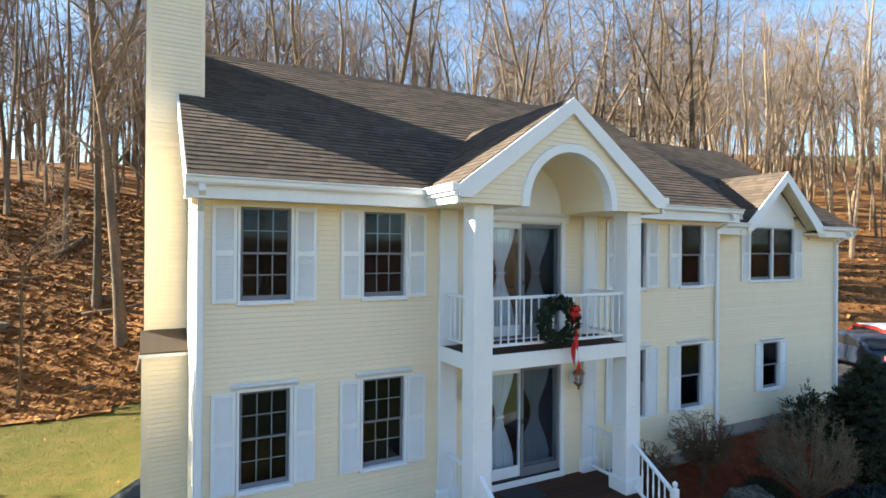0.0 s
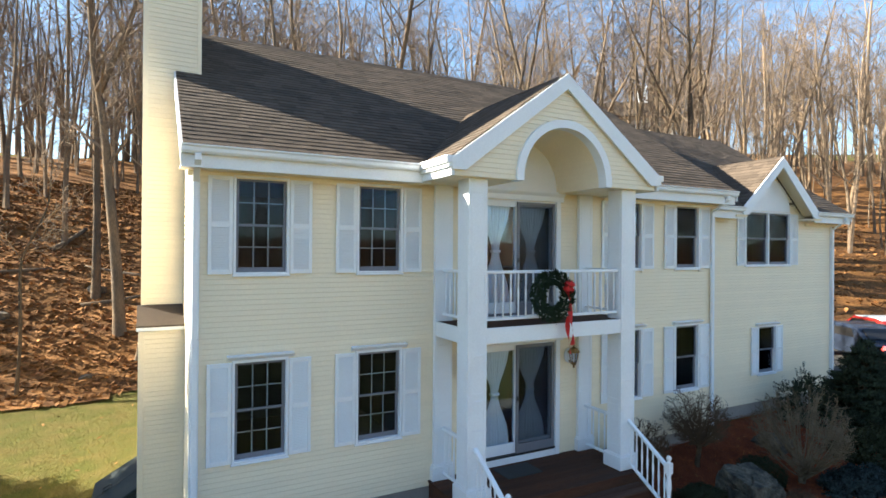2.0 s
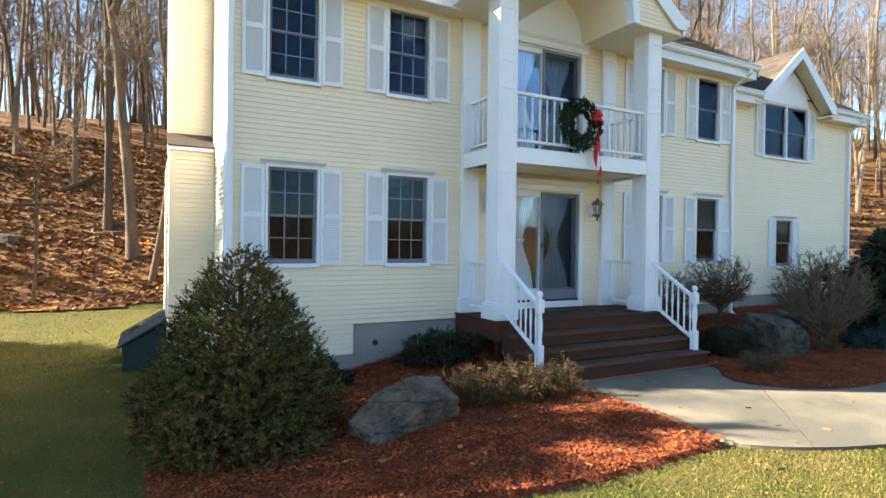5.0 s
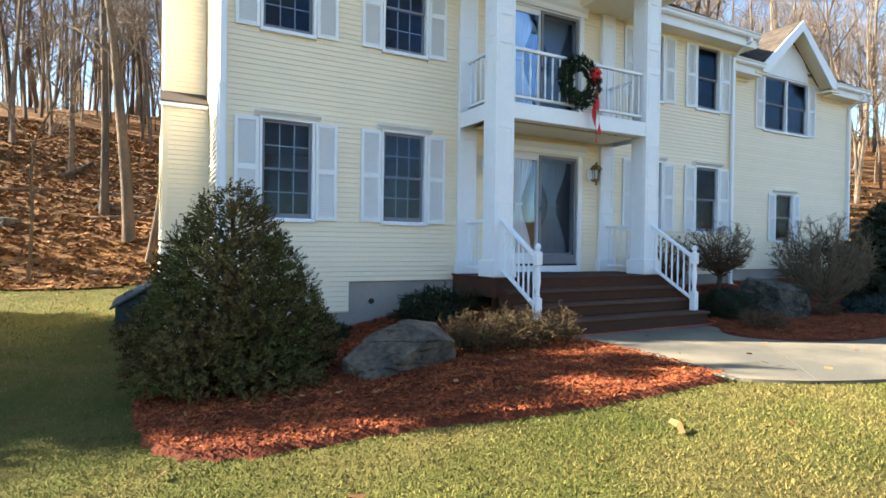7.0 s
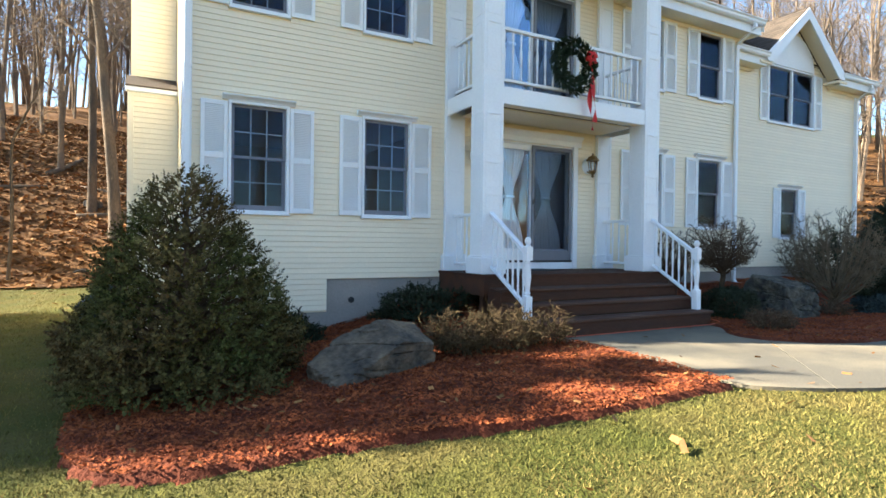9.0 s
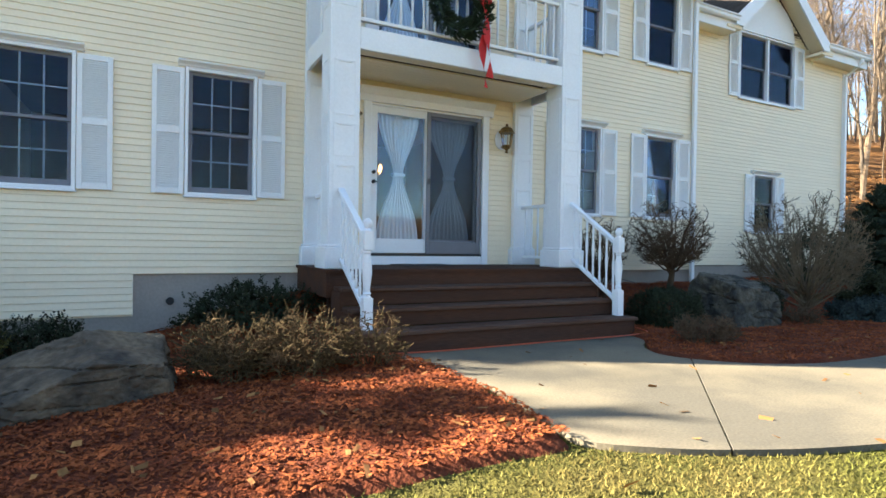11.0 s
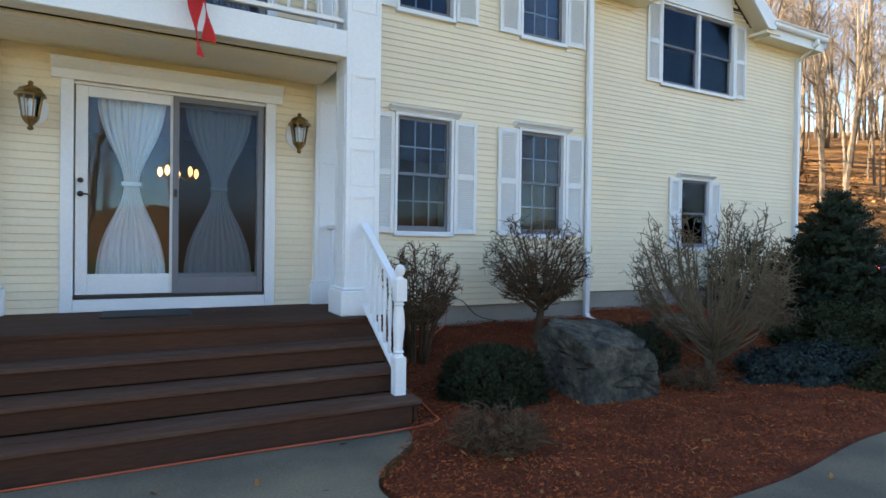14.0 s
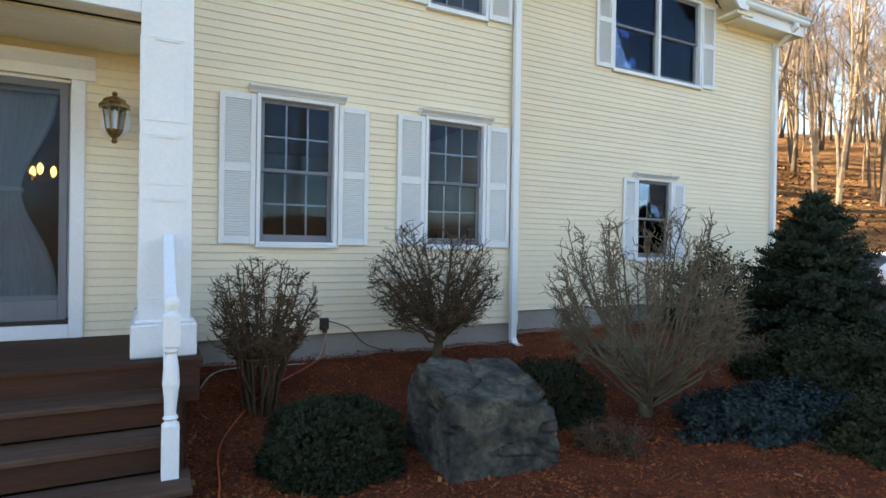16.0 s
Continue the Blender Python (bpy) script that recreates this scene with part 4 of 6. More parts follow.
def post(x, y_front, z0, z1, w, depth, parent_name, label, group):
    """A square panelled post with plinth, two tiers of recessed panels and a cap."""
    p = thing(parent_name, label, "post", group)
    part("shaft", Shape().box(x - w, x + w, y_front, y_front + depth, z0, z1), WHITE, p, bevel=0.006)
    part("plinth", Shape().box(x - w - 0.045, x + w + 0.045, y_front - 0.045, y_front + depth + (0.045 if depth > 0.2 else 0), z0, z0 + 0.24).box(x - w - 0.025, x + w + 0.025, y_front - 0.025, y_front + depth + (0.025 if depth > 0.2 else 0), z0 + 0.24, z0 + 0.27), WHITE, p, bevel=0.01)
    faces = [("y", y_front)]
    if depth > 0.2:
        faces += [("l", x - w), ("r", x + w)]
    for c, d in ((z0 + 0.42, z0 + 1.16), (z0 + 1.25, z0 + 1.62), (z0 + 1.71, z0 + 2.32), (z0 + 2.92, z0 + 3.62), (z0 + 3.72, z0 + 4.05), (z0 + 4.15, z1 - 0.20)):
        for f, at in faces:
            if f == "y":
                s = Shape()
                o, i, t = 0.045, 0.012, 0.006
                a0, a1 = x - w + o, x + w - o
                s.box(a0, a0 + i, at - t, at, c, d).box(a1 - i, a1, at - t, at, c, d).box(a0 + i, a1 - i, at - t, at, c, c + i).box(a0 + i, a1 - i, at - t, at, d - i, d)
                # a small ledge over each panel
                s.box(a0 + 0.05, a1 - 0.05, at - 0.012, at, d - 0.03, d - 0.018)
            else:
                s = Shape()
                o, i, t = 0.045, 0.012, 0.006
                sgn = -1 if f == "l" else 1
                x_a, x_b = sorted((at, at + sgn * t))
                b0, b1 = y_front + o, y_front + depth - o
                s.box(x_a, x_b, b0, b0 + i, c, d).box(x_a, x_b, b1 - i, b1, c, d).box(x_a, x_b, b0 + i, b1 - i, c, c + i).box(x_a, x_b, b0 + i, b1 - i, d - i, d)
            part("panel_moulding", s, WHITE, p)
    return p


for px in (PXL, PXR):
    post(px, PY, DECK_Z, 6.14, HW, 2 * HW, "porch_post", "white two-storey square porch post with panels", "porch posts")
    post(px, -0.075, DECK_Z, 6.14, HW, 0.075, "pilaster", "white panelled pilaster on the wall behind the post", "porch pilasters")

# gable front with its arch
ARC_R, ARC_IN, ARC_Z = 1.0, 0.865, 6.19
gable = thing("wall_porch_gable", "cream clapboard porch gable with a white arch over a vault", "gable", kind="structure")


def gable_spans(z):
    hw = (PORCH_PEAK - 0.20 - z) / PSLOPE
    if z < 6.42:
        hw = PORCH_HALF - 0.06
    if hw < 0.03:
        return []
    inner = math.sqrt(max(0.0, ARC_R ** 2 - (z - ARC_Z) ** 2)) - 0.03 if abs(z - ARC_Z) < ARC_R else 0
    if z < ARC_Z:
        inner = ARC_R - 0.03
    return [(CX - hw, CX + hw)] if inner <= 0.02 else [(CX - hw, CX - inner), (CX + inner, CX + hw)]


clad(gable, CX - 2, CX + 2, 6.14, PORCH_PEAK - 0.2, PF + 0.03, [], top_line=gable_spans)
backing = Shape()
N = 24
corep = [(CX + (ARC_IN + 0.03) * math.cos(math.pi * k / N), ARC_Z + (ARC_IN + 0.03) * math.sin(math.pi * k / N)) for k in range(N + 1)]
arcp = [(CX + ARC_IN * math.cos(math.pi * k / N), ARC_Z + ARC_IN * math.sin(math.pi * k / N)) for k in range(N + 1)]
for a, b in zip(corep, corep[1:]):
    # wedge from the arch up to the roof line
    ta, tb = PORCH_PEAK - 0.12 - PSLOPE * abs(a[0] - CX), PORCH_PEAK - 0.12 - PSLOPE * abs(b[0] - CX)
    backing.prism([a, (a[0], ta), (b[0], tb), b], PF + 0.05, PF + 0.16)
for side in (-1, 1):
    xa, xb = CX + side * (ARC_IN + 0.03), CX + side * (PORCH_HALF - 0.06)
    backing.prism([(xa, ARC_Z - 0.05), (xb, ARC_Z - 0.05), (xb, PORCH_PEAK - 0.12 - PSLOPE * abs(xb - CX)), (xa, PORCH_PEAK - 0.12 - PSLOPE * abs(xa - CX))], PF + 0.05, PF + 0.16)
part("gable_core", backing, SIDING, gable)
ring = Shape()
for k in range(N):
    a0, a1 = math.pi * k / N, math.pi * (k + 1) / N
    ring.prism([(CX + r * math.cos(a), ARC_Z + r * math.sin(a)) for r, a in ((ARC_IN, a0), (ARC_R, a0), (ARC_R, a1), (ARC_IN, a1))], PF - 0.015, PF + 0.17)
for side in (-1, 1):
    ring.box(*sorted((CX + side * ARC_IN, CX + side * ARC_R)), PF - 0.015, PF + 0.17, ARC_Z - 0.06, ARC_Z)
part("arch_trim", ring, WHITE, gable, "white arched trim")
vault = Shape()
for k in range(N):
    a0, a1 = math.pi * k / N, math.pi * (k + 1) / N
    vault.prism([(CX + r * math.cos(a), ARC_Z + r * math.sin(a)) for r, a in ((ARC_IN, a0), (ARC_IN + 0.03, a0), (ARC_IN + 0.03, a1), (ARC_IN, a1))], PF + 0.17, 0.0)
for side in (-1, 1):
    vault.box(*sorted((CX + side * ARC_IN, CX + side * (ARC_IN + 0.03))), PF + 0.17, 0.0, 6.14, ARC_Z)
part("vault", vault, SIDING, gable, "cream barrel vault", smooth=False)
lun = Shape()
lun.prism([(CX + ARC_IN, 6.0)] + arcp + [(CX - ARC_IN, 6.0)], -0.05, -0.03)
part("lunette", lun, WHITE, gable, "off-white half-round panel over the balcony door")
for side in (-1, 1):
    sof = Shape()
    xa, xb = sorted((CX + side * (ARC_IN + 0.031), CX + side * (PORCH_HALF - 0.02)))
    sof.box(xa, xb, PF + 0.05, 0.0, 6.135, 6.165)
    part("soffit", sof, SIDING, gable)
    ret = Shape()
    xe = CX + side * (PORCH_HALF + 0.02)
    for z_a, z_b, out in ((6.13, 6.25, 0.0), (6.25, 6.31, 0.05), (6.31, 6.42, 0.09)):
        x_a, x_b = sorted((xe - side * 0.06, xe + side * out))
        ret.box(x_a, x_b, PF - out * 0.3, -0.38, z_a, z_b)
    part("cornice_return", ret, WHITE, gable, "white moulded side cornice", bevel=0.004)

# deck and stairs
porch = thing("porch_deck", "dark brown stained wooden porch deck", "deck", kind="structure")
DX0, DX1, DY = 5.38, 9.04, -1.38
n = 10
for k in range(n):
    y0 = DY + (0.0 - DY) * k / n
    part("deck_board", Shape().box(DX0 - 0.02, DX1 + 0.02, y0 + 0.003, y0 - DY / n - 0.003, DECK_Z - 0.035, DECK_Z), DECK, porch)
part("rim_board", Shape().box(DX0, DX0 + 0.04, DY + 0.03, -0.002, DECK_Z - 0.30, DECK_Z - 0.036).box(DX1 - 0.04, DX1, DY + 0.03, -0.002, DECK_Z - 0.30, DECK_Z - 0.036).box(DX0 + 0.04, DX1 - 0.04, DY + 0.025, DY + 0.07, DECK_Z - 0.30, DECK_Z - 0.036), DECK, porch)
for sx in (DX0 + 0.12, DX1 - 0.12):
    part("support_post", Shape().box(sx - 0.045, sx + 0.045, -1.2, -1.11, 0.2, DECK_Z - 0.04), DECK, porch)

stairs = thing("stairs", "four wide dark brown wooden porch steps", "stairs", kind="structure")
SX0, SX1 = 5.46, 8.89
treads = [(0.90, -1.68, -1.36), (0.715, -1.99, -1.67), (0.53, -2.31, -1.98)]
for i, (z, y0, y1) in enumerate(treads):
    ext = 0.0 if i < 2 else 0.05
    half = (y0 + y1) / 2
    part("tread", Shape().box(SX0 - ext, SX1 + ext, y0, half - 0.003, z - 0.038, z), TREAD, stairs, bevel=0.006)
    part("tread", Shape().box(SX0 - ext, SX1 + ext, half + 0.003, y1, z - 0.038, z), TREAD, stairs, bevel=0.006)
for z0, z1, y in ((0.72, 0.86, -1.65), (0.535, 0.675, -1.96), (0.24, 0.49, -2.28)):
    part("riser", Shape().box(SX0 + 0.01, SX1 - 0.01, y, y + 0.025, z0, z1), DECK, stairs)
for sx in (SX0 - 0.02, SX1 - 0.02):
    st = Shape()
    st.prism([(-1.35, 1.04), (-1.35, 0.60), (-2.28, 0.10), (-2.28, 0.49), (-1.97, 0.49), (-1.97, 0.675), (-1.66, 0.675), (-1.66, 0.86), (-1.37, 0.86)], sx, sx + 0.04, "x")
    part("stringer", st, DECK, stairs)

# railings
BAL = [(0.016, 0.0), (0.016, 0.10), (0.011, 0.115), (0.018, 0.13), (0.012, 0.15), (0.014, 0.22), (0.021, 0.34), (0.018, 0.42), (0.011, 0.50), (0.017, 0.52), (0.011, 0.54), (0.016, 0.56), (0.016, 0.68)]


def baluster_shape(x, y, z, h):
    return Shape().lathe([(r, z + t * h / 0.68) for r, t in BAL], x, y, 8)


BAL_MESH = {}


def baluster(parent, x, y, z, h):
    key = round(h, 2)
    if key not in BAL_MESH:
        BAL_MESH[key] = baluster_shape(0, 0, 0, h).mesh("baluster", WHITE, True)
    ob = new("baluster", BAL_MESH[key])
    ob.location, ob.parent = (x, y, z), parent


def straight_rail(label, p0, p1, z_low, z_high, count):
    """A level railing between two points (x, y): top rail, bottom rail and turned balusters."""
    r = thing("railing", label, "railing", "porch railings")
    (xa, ya), (xb, yb) = p0, p1
    along_x = abs(xb - xa) > abs(yb - ya)
    w = 0.032
    for z0, z1, ww, nm in ((z_high - 0.05, z_high, 0.036, "top_rail"), (z_low, z_low + 0.045, 0.028, "bottom_rail")):
        s = Shape()
        if along_x:
            s.box(xa, xb, ya - ww, ya + ww, z0, z1)
        else:
            s.box(xa - ww, xa + ww, ya, yb, z0, z1)
        part(nm, s, WHITE, r, bevel=0.007)
    for k in range(count):
        t = (k + 0.5) / count
        baluster(r, xa + (xb - xa) * t, ya + (yb - ya) * t, z_low + 0.044, z_high - z_low - 0.092)
    return r


straight_rail("white balcony front railing with turned balusters", (PXL + HW, PY + 0.12), (PXR - HW, PY + 0.12), 3.90, 4.70, 19)
for px in (PXL, PXR):
    straight_rail("short white side railing of the balcony", (px, PY + 2 * HW), (px, -0.076), 3.90, 4.70, 5)
    straight_rail("short white side railing of the porch", (px, PY + 2 * HW), (px, -0.076), DECK_Z + 0.10, DECK_Z + 0.90, 5)

balcony = thing("balcony", "white balcony floor between the porch posts", "balcony", kind="structure")
part("fascia", Shape().box(PXL + HW, PXR - HW, PY + 0.01, PY + 0.05, 3.55, 3.80), WHITE, balcony, bevel=0.004)
for px, sg in ((PXL, -1), (PXR, 1)):
    part("fascia", Shape().box(*sorted((px + sg * 0.12, px + sg * 0.16)), PY + 2 * HW, -0.076, 3.55, 3.80), WHITE, balcony, bevel=0.004)
part("floor_boards", Shape().box(PXL - 0.12, PXR + 0.12, PY + 0.30, -0.04, 3.76, 3.80).box(PXL + HW + 0.003, PXR - HW - 0.003, PY + 0.052, PY + 0.298, 3.76, 3.80), DECK, balcony)
for k in range(11):
    y0 = PY + 0.052 + k * 0.10
    inset = 0.12 if y0 > PY + 0.2 else HW + 0.003
    ya = max(y0, PY + 0.345) if PY + 0.2 < y0 < PY + 0.3 else y0
    if y0 + 0.094 - ya > 0.02:
        part("soffit_board", Shape().box(PXL + inset, PXR - inset, ya, y0 + 0.094, 3.565, 3.585), SIDING, balcony)


def newel(x, y, z):
    s = Shape()
    s.box(x - 0.047, x + 0.047, y - 0.047, y + 0.047, z, z + 0.31)
    s.lathe([(0.047, z + 0.31), (0.030, z + 0.335), (0.044, z + 0.35), (0.030, z + 0.37), (0.034, z + 0.43), (0.048, z + 0.55), (0.042, z + 0.66), (0.030, z + 0.73), (0.044, z + 0.745), (0.030, z + 0.76), (0.046, z + 0.775)], x, y, 12)
    s.box(x - 0.047, x + 0.047, y - 0.047, y + 0.047, z + 0.775, z + 0.955)
    s.lathe([(0.047, z + 0.955), (0.028, z + 0.97), (0.022, z + 0.98), (0.036, z + 0.995), (0.044, z + 1.02), (0.042, z + 1.045), (0.028, z + 1.068), (0.008, z + 1.078)], x, y, 14)
    return s


for px, nx in ((PXL, 5.58), (PXR, 8.83)):
    r = thing("stair_railing", "sloping white stair railing with a ball-topped newel post", "railing", "stair railings")
    ny = -2.08
    part("newel_post", newel(nx, ny, 0.53), WHITE, r, "turned newel with ball finial", bevel=0.0)
    ytop = PY - 0.0
    def line(y, za, zb):
        return za + (zb - za) * (y - ytop) / (ny - ytop)
    for za, zb, h, w, nm in ((1.98, 1.42, 0.055, 0.036, "top_rail"), (1.24, 0.72, 0.05, 0.028, "bottom_rail")):
        s = Shape()
        s.prism([(ytop, za), (ny, zb), (ny, zb - h), (ytop, za - h)], nx - w, nx + w, "x")
        part(nm, s, WHITE, r, bevel=0.006)
    for k in range(7):
        y = ytop + (ny - ytop) * (k + 0.6) / 7.3
        baluster(r, nx, y, line(y, 1.24, 0.72) - 0.012, 0.70)


# ---- lanterns, wreath and mat ----
def lantern(x, top):
    z = 0.0
    l = thing("wall_lantern", "aged brass carriage lantern with clear glass beside the door", "lantern", "door lanterns")
    y = -0.13
    x0, x = x, 0.0
    part("backplate", Shape().add([(x + 0.085 * math.cos(a) , yy, z - 0.19 + 0.13 * math.sin(a)) for yy in (-0.006, -0.022) for a in [2 * math.pi * k / 14 for k in range(14)]], [tuple(range(14)), tuple(range(27, 13, -1))] + [(k, k + 14, (k + 1) % 14 + 14, (k + 1) % 14) for k in range(14)]), WHITE, l, "white oval mounting block")
    part("arm", Shape().tube([(x, -0.02, z - 0.28), (x, -0.07, z - 0.31), (x, y, z - 0.30)], [0.014, 0.012, 0.014], 8), BRASS, l, smooth=True)
    part("base", Shape().lathe([(0.010, z - 0.385), (0.020, z - 0.37), (0.012, z - 0.35), (0.035, z - 0.32), (0.050, z - 0.29), (0.052, z - 0.28)], x, y, 8), BRASS, l)
    gl = part("glass_shade", Shape().lathe([(0.046, z - 0.279), (0.066, z - 0.12), (0.066, z - 0.115)], x, y, 8), GLASS, l)
    gl.visible_shadow = False
    for k in range(8):
        a = 2 * math.pi * (k + 0.5) / 8
        part("rib", Shape().tube([(x + 0.048 * math.cos(a), y + 0.048 * math.sin(a), z - 0.28), (x + 0.069 * math.cos(a), y + 0.069 * math.sin(a), z - 0.115)], [0.004, 0.004], 5), BRASS, l)
    part("candle", Shape().lathe([(0.012, z - 0.28), (0.012, z - 0.20), (0.018, z - 0.18), (0.012, z - 0.14), (0.002, z - 0.125)], x, y, 8), WHITE, l)
    part("roof", Shape().lathe([(0.092, z - 0.115), (0.088, z - 0.095), (0.070, z - 0.075), (0.064, z - 0.055), (0.035, z - 0.035), (0.018, z - 0.028), (0.012, z - 0.015), (0.018, z - 0.005), (0.004, z + 0.012)], x, y, 8), BRASS, l)
    l.location, l.scale = (x0, -0.005, top), (1.38, 1.25, 1.12)


lantern(6.03, 3.185)
lantern(8.43, 3.185)

wreath = thing("wreath", "dark evergreen wreath hung on the balcony railing", "wreath")
WXC, WYC, WZC, WR = 7.03, PY - 0.02, 4.28, 0.31
rnd = random.Random(8)
ws = Shape()
for k in range(1500):
    a = rnd.random() * 2 * math.pi
    b = rnd.random() * 2 * math.pi
    rr = 0.105 * math.sqrt(rnd.random())
    c = Vector((WXC + (WR + rr * math.cos(b)) * math.cos(a), WYC + rr * math.sin(b) * 0.8 - 0.03, WZC + (WR + rr * math.cos(b)) * math.sin(a)))
    out = Vector((math.cos(a) * math.cos(b) - 0.7 * math.sin(a), math.sin(b) * 0.8 - 0.35, math.sin(a) * math.cos(b) + 0.7 * math.cos(a))) + Vector((rnd.uniform(-.5, .5), rnd.uniform(-.5, .5), rnd.uniform(-.5, .5)))
    out.normalize()
    sd = out.orthogonal().normalized()
    L = rnd.uniform(0.05, 0.10)
    for q in range(3):
        sd2 = (sd * math.cos(q * 1.05) + out.cross(sd) * math.sin(q * 1.05)) * 0.012
        ws.add([c - sd2 * 0.4, c + out * L * 0.5 - sd2, c + out * L, c + out * L * 0.5 + sd2], [(0, 1, 2, 3)])
part("greenery", ws, WREATH, wreath)
part("wire_ring", Shape().tube([(WXC + WR * math.cos(2 * math.pi * k / 28), WYC - 0.03, WZC + WR * math.sin(2 * math.pi * k / 28)) for k in range(29)], [0.02] * 29, 6), WREATH, wreath)
bow = thing("ribbon_bow", "red ribbon bow with long trailing tails on the wreath", "bow")
bx, by, bz = 7.33, PY - 0.10, 4.42
for ang in (0.5, 1.4, 2.2, 3.4, 4.3, 5.3):
    d = Vector((math.cos(ang), 0, math.sin(ang)))
    pd = Vector((0, -1, 0))
    pts = []
    for k in range(9):
        t = 2 * math.pi * k / 8
        pts.append(Vector((bx, by, bz)) + d * (0.060 - 0.060 * math.cos(t)) + pd * (0.045 * math.sin(t) + 0.015))
    wv = d.cross(pd) * 0.03
    v = [p - wv for p in pts] + [p + wv for p in pts]
    part("loop", Shape().add(v, [(k, k + 1, k + 10, k + 9) for k in range(8)]), RIBBON, bow)
for off, ln, ph in ((-0.02, 1.12, 0.0), (0.035, 0.98, 1.3)):
    tl = Shape()
    nn = 26
    v = []
    for k in range(nn + 1):
        t = k / nn
        x = bx + off + 0.03 * math.sin(t * 7 + ph) * t + 0.02 * t
        y = by - 0.02 - 0.02 * math.sin(t * 9 + ph)
        wd = 0.062 * (0.55 + 0.45 * math.cos(t * 11 + ph))
        v.append((x - wd, y - 0.012, bz - t * ln)), v.append((x + wd, y + 0.010, bz - t * ln))
    tl.add(v, [(2 * k, 2 * k + 1, 2 * k + 3, 2 * k + 2) for k in range(nn)])
    part("tail", tl, RIBBON, bow)

mat = Shape().box(6.60, 7.35, -0.62, -0.12, DECK_Z + 0.001, DECK_Z + 0.016)
solid("door_mat", mat, RUBBER, "thin dark door mat on the porch deck", "mat", bevel=0.005)

# a lit chandelier in the hall
ch = thing("chandelier", "small lit chandelier hanging in the hall", "chandelier")
part("stem", Shape().tube([(7.35, 2.9, 3.55), (7.35, 2.9, 2.75)], [0.01, 0.01], 6), BRASS, ch)
for k in range(5):
    a = 2 * math.pi * k / 5 + 0.3
    ex, ey = 7.35 + 0.26 * math.cos(a), 2.9 + 0.26 * math.sin(a)
    arm = part("arm", Shape().tube([(7.35, 2.9, 2.75), (7.35 + 0.15 * math.cos(a), 2.9 + 0.15 * math.sin(a), 2.66), (ex, ey, 2.72)], [0.008] * 3, 6), BRASS, ch)
    part("bulb", Shape().lathe([(0.006, 2.72), (0.030, 2.76), (0.036, 2.80), (0.020, 2.85), (0.004, 2.87)], ex, ey, 10), BULB, arm, "glowing warm bulb", smooth=True)


# ---- plants ----
def wander(rnd, p, d, length, n, bend):
    """Points of a bent stem."""
    pts = [Vector(p)]
    d = Vector(d).normalized()
    for _ in range(n):
        d = (d + Vector((rnd.gauss(0, bend), rnd.gauss(0, bend), rnd.gauss(0, bend * 0.6)))).normalized()
        pts.append(pts[-1] + d * (length / n))
    return pts, d


def quick_tube(s, pts, r0, r1, sides):
    n = len(pts)
    s.tube(pts, [r0 + (r1 - r0) * i / (n - 1) for i in range(n)], sides, closed=True)


def branch_out(s, rnd, pts, r0, level, levels, ratio, spread, lift, counts, sides, lens, from_t=0.25, bend=0.10, tip=0.006):
    """Side stems along a stem, level by level."""
    n = counts[level]
    for k in range(n):
        t = from_t + (1 - from_t) * (k + rnd.random()) / n
        i = min(int(t * (len(pts) - 1)), len(pts) - 2)
        f = t * (len(pts) - 1) - i
        p = pts[i].lerp(pts[i + 1], f)
        d = (pts[i + 1] - pts[i]).normalized()
        side = d.orthogonal().normalized()
        side = Matrix.Rotation(rnd.random() * 2 * math.pi, 3, d) @ side
        way = (d * math.cos(spread) + side * math.sin(spread) + Vector((0, 0, lift))).normalized()
        length = lens[level] * rnd.uniform(0.6, 1.2) * (1.15 - 0.6 * t)
        rr = max(tip, r0 * ratio * (1.1 - 0.7 * t))
        q, _ = wander(rnd, p, way, length, 4 if level == 0 else (3 if level == 1 else 2), bend * (1 + 0.5 * level))
        quick_tube(s, q, rr, max(tip * 0.6, rr * 0.3), sides[level])
        if level + 1 < levels:
            branch_out(s, rnd, q, rr, level + 1, levels, ratio, spread, lift, counts, sides, lens, 0.2, bend, tip)


def bare_tree(seed, height, r, fork=False, lean=0.03):
    """A tall leafless forest tree: bent trunk, limbs high up, fine twigs."""
    rnd = random.Random(seed)
    t = thing("tree", "tall leafless hardwood tree with grey-brown bark on the leafy slope", "tree", "woodland trees")
    trunk, crown = Shape(), Shape()
    stems = [(Vector((0, 0, -0.5)), Vector((rnd.gauss(0, lean), rnd.gauss(0, lean), 1)), r, height)]
    pts, _ = wander(rnd, *stems[0][:2], height + 0.5, 9, 0.045)
    radii = [r * (1.45 if i == 0 else 1.0) * (1 - 0.085 * i) for i in range(10)]
    trunk.tube(pts, radii, 8)
    limbs = [(pts, r)]
    if fork:
        q, _ = wander(rnd, pts[4], (pts[5] - pts[4]).normalized() + Vector((0.55, 0.1, 0)), height * 0.5, 6, 0.06)
        quick_tube(trunk, q, r * 0.55, r * 0.12, 7)
        limbs.append((q, r * 0.5))
    for path, rad in limbs:
        branch_out(crown, rnd, path, rad, 0, 3, 0.34, 1.0, 0.22, (13, 6, 5), (5, 3, 3), (height * 0.26, height * 0.11, height * 0.055), 0.34, 0.10, 0.010)
    part("trunk", trunk, BARK, t, smooth=True)
    part("crown", crown, TWIG, t, "bare branches and twigs")
    return t


